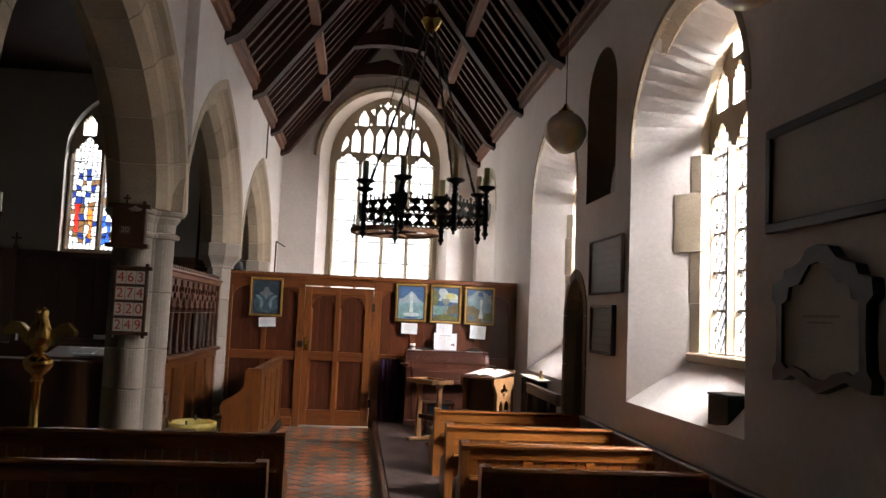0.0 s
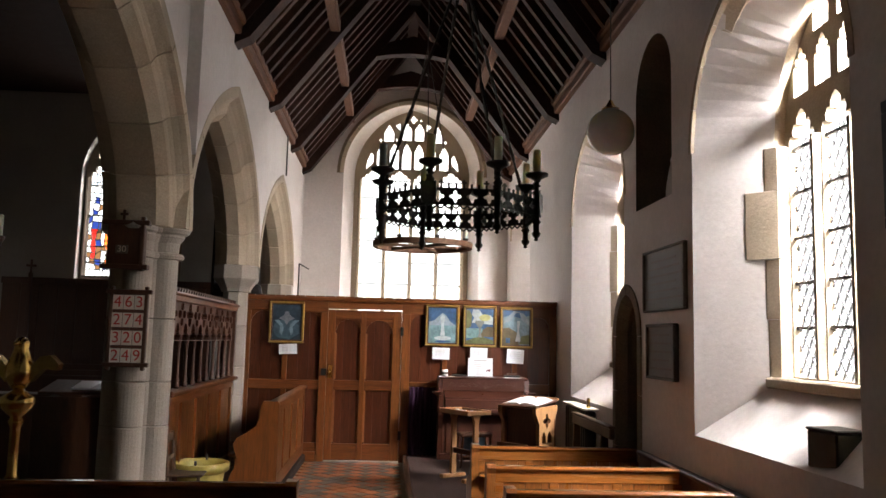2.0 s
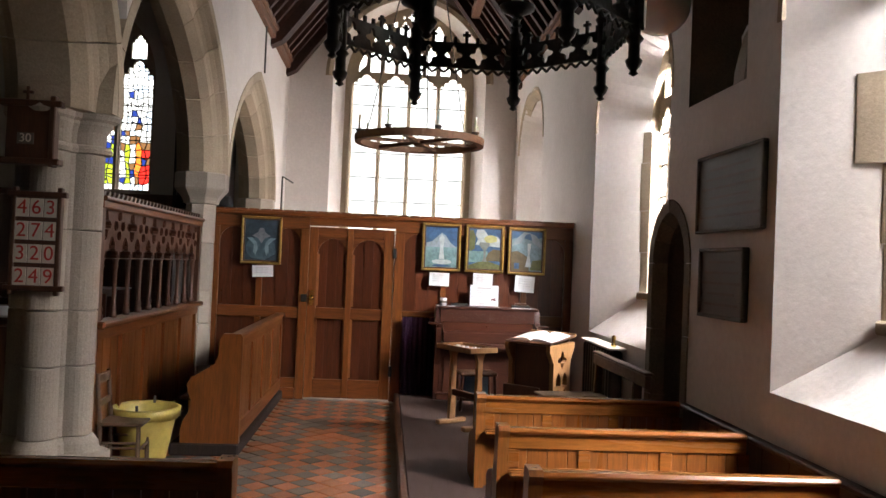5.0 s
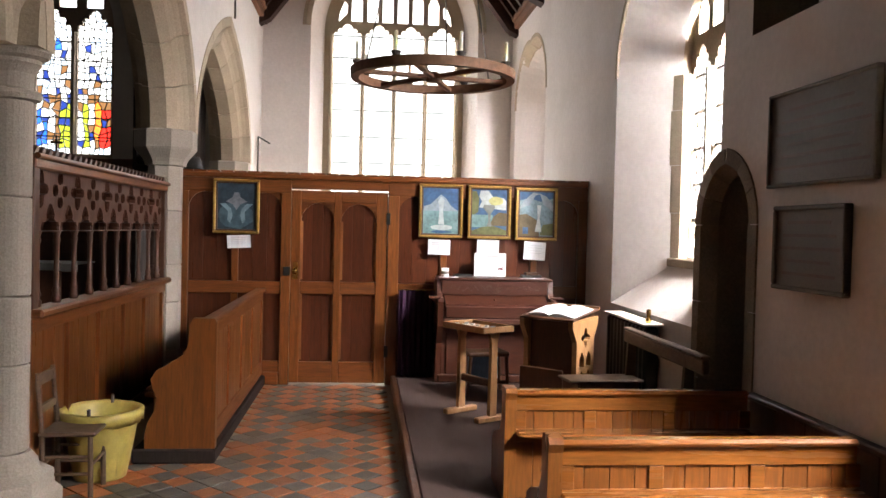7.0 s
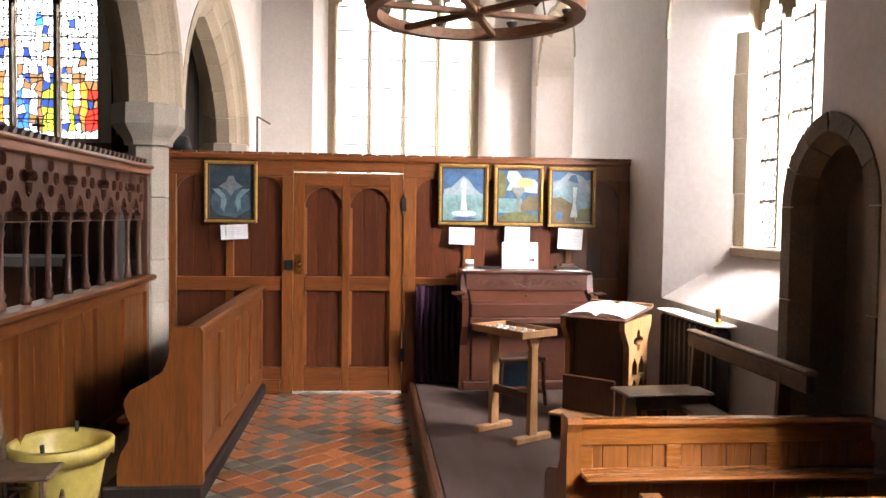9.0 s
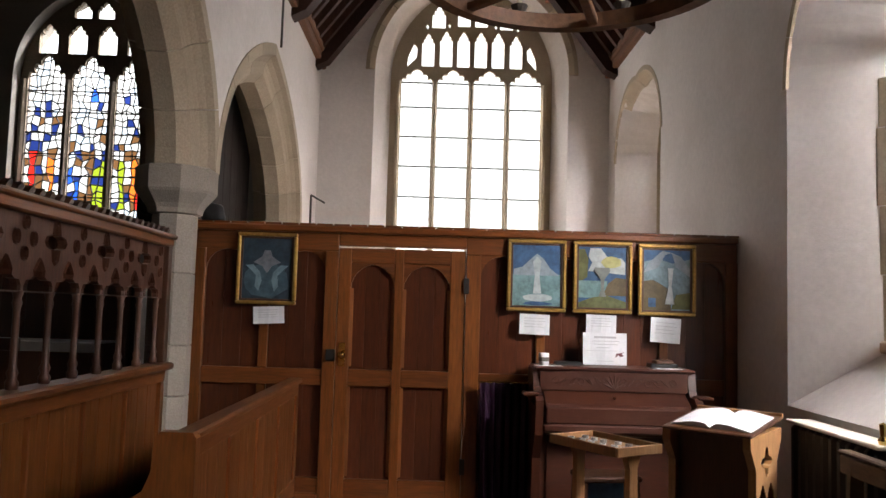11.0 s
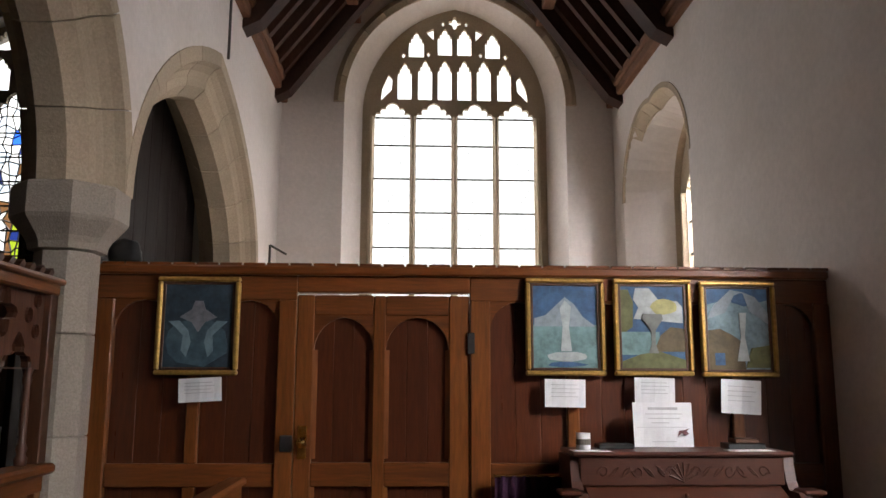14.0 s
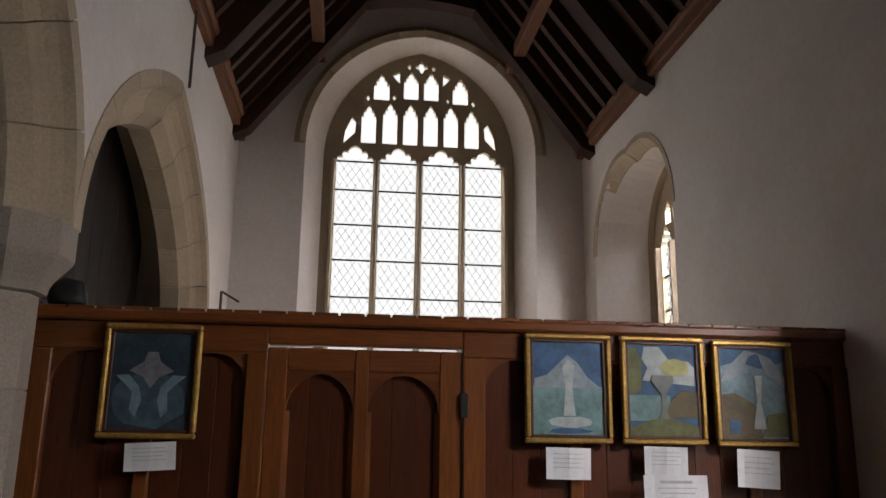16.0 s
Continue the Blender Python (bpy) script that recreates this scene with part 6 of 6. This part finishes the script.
part("leaf", slab(bmesh.new(), "x", [(-0.12, 0.22), (0.08, 0.24), (0.1, 0.36), (0.02, 0.42), (-0.06, 0.36)], -0.02, 0.0), PAPER, card)
part("support", slab(bmesh.new(), "x", [(-0.03, 0.0), (0.03, 0.0), (0.03, 0.3), (-0.03, 0.3)], 0.0, 0.02), OAK, card)
sb = thing("sill_box", "dark green box standing on the window sill", "box", at=pose(2.52, 4.62, 1.03, 0, 0, 8))
boxed("body", (-0.1, 0.1, -0.12, 0.12, -0.04, 0.16), shade("dark_green_paint", (0.03, 0.04, 0.032), 0.5, 0.2, 4, 30, 0.1), sb, 0.01)
boxed("lid", (-0.105, 0.105, -0.125, 0.125, 0.16, 0.175), BLACKPAINT, sb, 0.006)


# ---------------------------------------------------------------- nave and chancel seen through the arches
def eagle_lectern():
    e = thing("eagle_lectern", "polished brass eagle lectern on a turned stem", "lectern", at=pose(-2.33, 5.98, 0.0))
    stem = [(0.0, 0.0), (0.26, 0.0), (0.26, 0.05), (0.16, 0.1), (0.06, 0.16), (0.04, 0.3), (0.055, 0.33), (0.035, 0.36), (0.032, 0.62), (0.05, 0.65), (0.032, 0.68), (0.032, 0.98), (0.05, 1.02), (0.035, 1.05), (0.09, 1.1), (0.11, 1.14), (0.105, 1.18), (0.06, 1.21), (0.03, 1.23), (0.0, 1.24)]
    smooth(part("stem", lathe(bmesh.new(), stem, seg=20), BRASS, e))
    bm = bmesh.new()
    lathe(bm, [(0.0, 1.22), (0.05, 1.24), (0.085, 1.3), (0.09, 1.38), (0.06, 1.45), (0.045, 1.5), (0.05, 1.54), (0.03, 1.57), (0.0, 1.58)], seg=18)
    rod(bm, (0.0, -0.04, 1.545), (0.0, -0.1, 1.53), 0.014, 8)
    smooth(part("body", bm, BRASS, e, "eagle body"))
    for s in (-1, 1):
        bm = bmesh.new()
        up = [(s * 0.05, 1.36), (s * 0.14, 1.45), (s * 0.2, 1.46), (s * 0.26, 1.4), (s * 0.25, 1.36), (s * 0.16, 1.37), (s * 0.08, 1.28)]
        slab(bm, "y", up if s > 0 else up[::-1], -0.03, 0.05)
        part("wing", bm, BRASS, e, "spread brass wing")
    return e


eagle_lectern()
rdk = thing("reading_desk", "dark oak reading desk with sloping top", "desk", at=pose(-2.70, 8.35, 0.0))
boxed("front", (-0.42, 0.36, -0.26, -0.23, 0.0, 1.02), OAK, rdk)
boxed("slope", (-0.42, 0.36, -0.2, 0.24, -0.01, 0.02), OAK, rdk, 0.006, "", pose(0, 0.02, 1.08, 12))
for u in (-0.42, 0.33):
    boxed("side", (u, u + 0.03, -0.23, 0.26, 0.0, 1.0), OAK, rdk)
rb = thing("service_book", "open white service book on the reading desk", "book", at=pose(-2.62, 8.30, 1.105, 12))
boxed("left_page", (-0.2, -0.002, -0.13, 0.13, 0.0, 0.02), PAPER, rb, 0.006)
boxed("right_page", (0.002, 0.2, -0.13, 0.13, 0.0, 0.02), PAPER, rb, 0.006)
for k, (x, y) in enumerate(((-3.7, 9.2), (-3.7, 10.6), (-6.2, 9.2), (-6.2, 10.6), (-4.95, 12.6))):
    cs = thing("choir_desk", "dark oak choir desk in the unlit chancel", "desk", "choir desks", pose(x, y, 0.0))
    boxed("front", (-0.6, 0.6, -0.02, 0.02, 0.0, 0.95), OAK, cs)
    boxed("book_slope", (-0.62, 0.62, -0.02, 0.34, 0.93, 0.955), OAK, cs, 0.006)
    boxed("seat", (-0.6, 0.6, 0.7, 1.05, 0.42, 0.46), OAK, cs)
    boxed("seat_back", (-0.6, 0.6, 1.05, 1.09, 0.0, 1.1), OAK, cs)
    for u in (-0.6, 0.56):
        boxed("end", (u, u + 0.04, 0.0, 1.09, 0.0, 0.62), OAK, cs)
rer = thing("reredos", "dark oak panelling behind the altar with cross-topped posts", "panelling", at=pose(-5.0, 15.8, 0.0))
for k in range(12):
    boxed("panel", (-2.1 + 0.34 * k, -2.1 + 0.34 * (k + 1), 0.02, 0.06, 0.0, 2.5), OAK, rer, 0.01)
boxed("head_rail", (-2.12, 2.0, 0.0, 0.08, 2.48, 2.6), OAK, rer, 0.012)
for u in (-1.55, 0.35):
    boxed("post", (u - 0.03, u + 0.03, -0.12, -0.06, 0.0, 2.68), OAK, rer)
    boxed("cross_upright", (u - 0.015, u + 0.015, -0.105, -0.075, 2.68, 2.92), OAK, rer, 0.004)
    boxed("cross_arm", (u - 0.09, u + 0.09, -0.104, -0.076, 2.79, 2.83), OAK, rer, 0.004)
al = thing("altar", "altar table with a dark frontal and pale cloth", "altar", at=pose(-5.0, 15.1, 0.0))
boxed("table", (-1.0, 1.0, -0.35, 0.35, 0.0, 1.0), OAK, al)
boxed("cloth", (-1.02, 1.02, -0.37, 0.37, 1.0, 1.02), PAPER, al, 0.004, "white linen cloth")
boxed("cloth_fall", (-1.02, 1.02, -0.372, -0.362, 0.9, 1.0), PAPER, al, 0.003)
for x, y in ((-4.75, 9.9), (-4.45, 10.0)):
    ps = thing("processional_candle", "tall dark candle pole with a cream candle", "candle", "candle poles in the chancel", pose(x, y, 0.0))
    part("pole", lathe(bmesh.new(), [(0.12, 0.0), (0.12, 0.03), (0.02, 0.06), (0.018, 2.6), (0.05, 2.66), (0.06, 2.7), (0.02, 2.71)], seg=12), OAK, ps)
    part("candle", lathe(bmesh.new(), [(0.03, 2.7), (0.03, 2.95), (0.0, 2.96)], seg=12), WAX, ps)


# stained east window of the chancel
def stained_window():
    win = tracery_window("window_5", "y", 16.2, -4.88, 0.93, 2.68, 4.62, 1.15, 3, "three-light stained glass window of the chancel",
                         [cusped(-4.88 + d, 0.13, 4.98, 5.2, 0.2) for d in (-0.62, -0.21, 0.21, 0.62)] + [cusped(-4.88 + d, 0.12, 5.5, 5.58, 0.16) for d in (-0.16, 0.16)],
                         [2.95, 3.25, 3.55, 3.85, 4.15, 4.45], mull=0.05, panes=None, leads=False, stone=DARKSTONE)
    cols = {"white": (0.92, 0.93, 0.9), "ice": (0.75, 0.86, 0.95), "blue": (0.03, 0.14, 0.75), "red": (0.8, 0.03, 0.02), "green": (0.35, 0.45, 0.03), "gold": (0.9, 0.7, 0.1), "orange": (0.9, 0.22, 0.03), "brown": (0.2, 0.1, 0.04), "navy": (0.02, 0.04, 0.2)}
    mats = {k: glass(k + "_stained_glass", c, 0.1) for k, c in cols.items()}
    pitch = 0.62
    rnd = random.Random(12)
    robes = [["white", "red", "brown", "white", "orange", "white"], ["blue", "blue", "white", "brown", "green", "green"], ["white", "green", "white", "orange", "red", "red"]]
    lead = bmesh.new()
    for li in range(3):
        c = -4.88 - 0.93 + pitch * (li + 0.5)
        nc, nr = 6, 20
        w, h = (pitch - 0.1) / nc, (5.0 - 2.68) / nr
        node = {}
        for r in range(nr + 1):
            for k in range(nc + 1):
                ju = 0 if k in (0, nc) else rnd.uniform(-0.38, 0.38) * w
                jz = 0 if r in (0, nr) else rnd.uniform(-0.34, 0.34) * h
                node[r, k] = (c - pitch / 2 + 0.05 + w * k + ju, 2.68 + h * r + jz)
        for r in range(nr):
            for k in range(nc):
                v = r / nr + rnd.uniform(-0.04, 0.04)
                if r == 0 or v > 0.74:
                    q = rnd.choice(["white", "white", "ice"])
                elif v < 0.36:
                    q = robes[li][k] if rnd.random() < 0.7 else rnd.choice(["navy", "brown", "white", "brown"])
                elif v < 0.56:
                    q = rnd.choice(["white", "white", "white", "ice", "navy", "brown"])
                else:
                    q = rnd.choice(["white", "white", "navy", "ice", "white", "white", "blue", "white"]) if 0 < k < nc - 1 else "white"
                loop = [node[r, k], node[r, k + 1], node[r + 1, k + 1], node[r + 1, k]]
                p = part("stained_pane", slab(bmesh.new(), "y", loop, 16.218, 16.223), mats[q], win)
                p.visible_shadow = False
                for e in ((0, 1), (0, 3)):
                    (ua, za), (ub, zb) = loop[e[0]], loop[e[1]]
                    rod(lead, (ua, 16.216, za), (ub, 16.216, zb), 0.010, 4)
    part("leading", lead, LEAD, win, "black lead cames")
    bm = bmesh.new()
    plate(bm, "y", arch(-4.88, 0.95, 5.01, 5.02, 0.8, 10), [], 16.218, 16.223)
    p = part("tracery_pane", bm, mats["white"], win)
    p.visible_shadow = False


stained_window()


# ---------------------------------------------------------------- tiled floor, laid diagonally
def tiles():
    side = 0.152
    half = side / math.sqrt(2)
    gap = 0.006
    meshes = []
    for m in (RED_TILE, BLACK_TILE):
        bm = bmesh.new()
        r0, r1 = half - gap, half - gap - 0.004
        lo = [bm.verts.new((r0 * math.cos(math.pi / 2 * k), r0 * math.sin(math.pi / 2 * k), -0.02)) for k in range(4)]
        mi = [bm.verts.new((r0 * math.cos(math.pi / 2 * k), r0 * math.sin(math.pi / 2 * k), -0.003)) for k in range(4)]
        hi = [bm.verts.new((r1 * math.cos(math.pi / 2 * k), r1 * math.sin(math.pi / 2 * k), 0.0)) for k in range(4)]
        for a, b in ((lo, mi), (mi, hi)):
            for k in range(4):
                bm.faces.new((a[k], a[(k + 1) % 4], b[(k + 1) % 4], b[k]))
        bm.faces.new(hi)
        bmesh.ops.recalc_face_normals(bm, faces=bm.faces)
        me = bpy.data.meshes.new("floor_tile")
        bm.to_mesh(me)
        bm.free()
        me.materials.append(m)
        meshes.append(me)
    rnd = random.Random(5)
    rest = {0: [], 1: []}
    count = 0
    x_min, x_max, y_min, y_max = -1.95, 0.34, -4.8, 11.2
    cols = int((x_max - x_min) / half) + 1
    rows = int((y_max - y_min) / half) + 1
    for j in range(rows, -1, -1):
        for i in range(cols):
            if (i + j) % 2:
                continue
            x, y = x_min + i * half, y_min + j * half
            if x > x_max - half * 0.6 or (x < -0.98 and y > 8.55):
                continue
            kind = i % 2
            if rnd.random() < 0.06:
                kind = 1 - kind
            dz, rx, ry = rnd.uniform(-0.002, 0.001), rnd.uniform(-0.5, 0.5), rnd.uniform(-0.5, 0.5)
            if y > 6.9 and count < 300:
                ob = bpy.data.objects.new("floor_tile", meshes[kind])
                scene.collection.objects.link(ob)
                ob.matrix_world = pose(x, y, dz, rx, ry, rnd.choice((0, 90, 180, 270)))
                ob.parent = floor
                count += 1
            else:
                rest[kind].append((x, y, dz))
    for kind, m in ((0, RED_TILE), (1, BLACK_TILE)):
        vs, fs = [], []
        for x, y, dz in rest[kind]:
            k = len(vs)
            for r, z in ((half - gap, -0.02), (half - gap, -0.003), (half - gap - 0.004, 0.0)):
                vs += [(x + r, y, z + dz), (x, y + r, z + dz), (x - r, y, z + dz), (x, y - r, z + dz)]
            for a in (0, 4):
                fs += [(k + a + q, k + a + (q + 1) % 4, k + a + 4 + (q + 1) % 4, k + a + 4 + q) for q in range(4)]
            fs.append((k + 8, k + 9, k + 10, k + 11))
        me = bpy.data.meshes.new("floor_tiles")
        me.from_pydata(vs, [], fs)
        me.materials.append(m)
        ob = new("floor_tiles", me)
        ob.parent = floor
        tagged(ob, "worn diagonal quarry tiles", "", "", "stuff")


tiles()
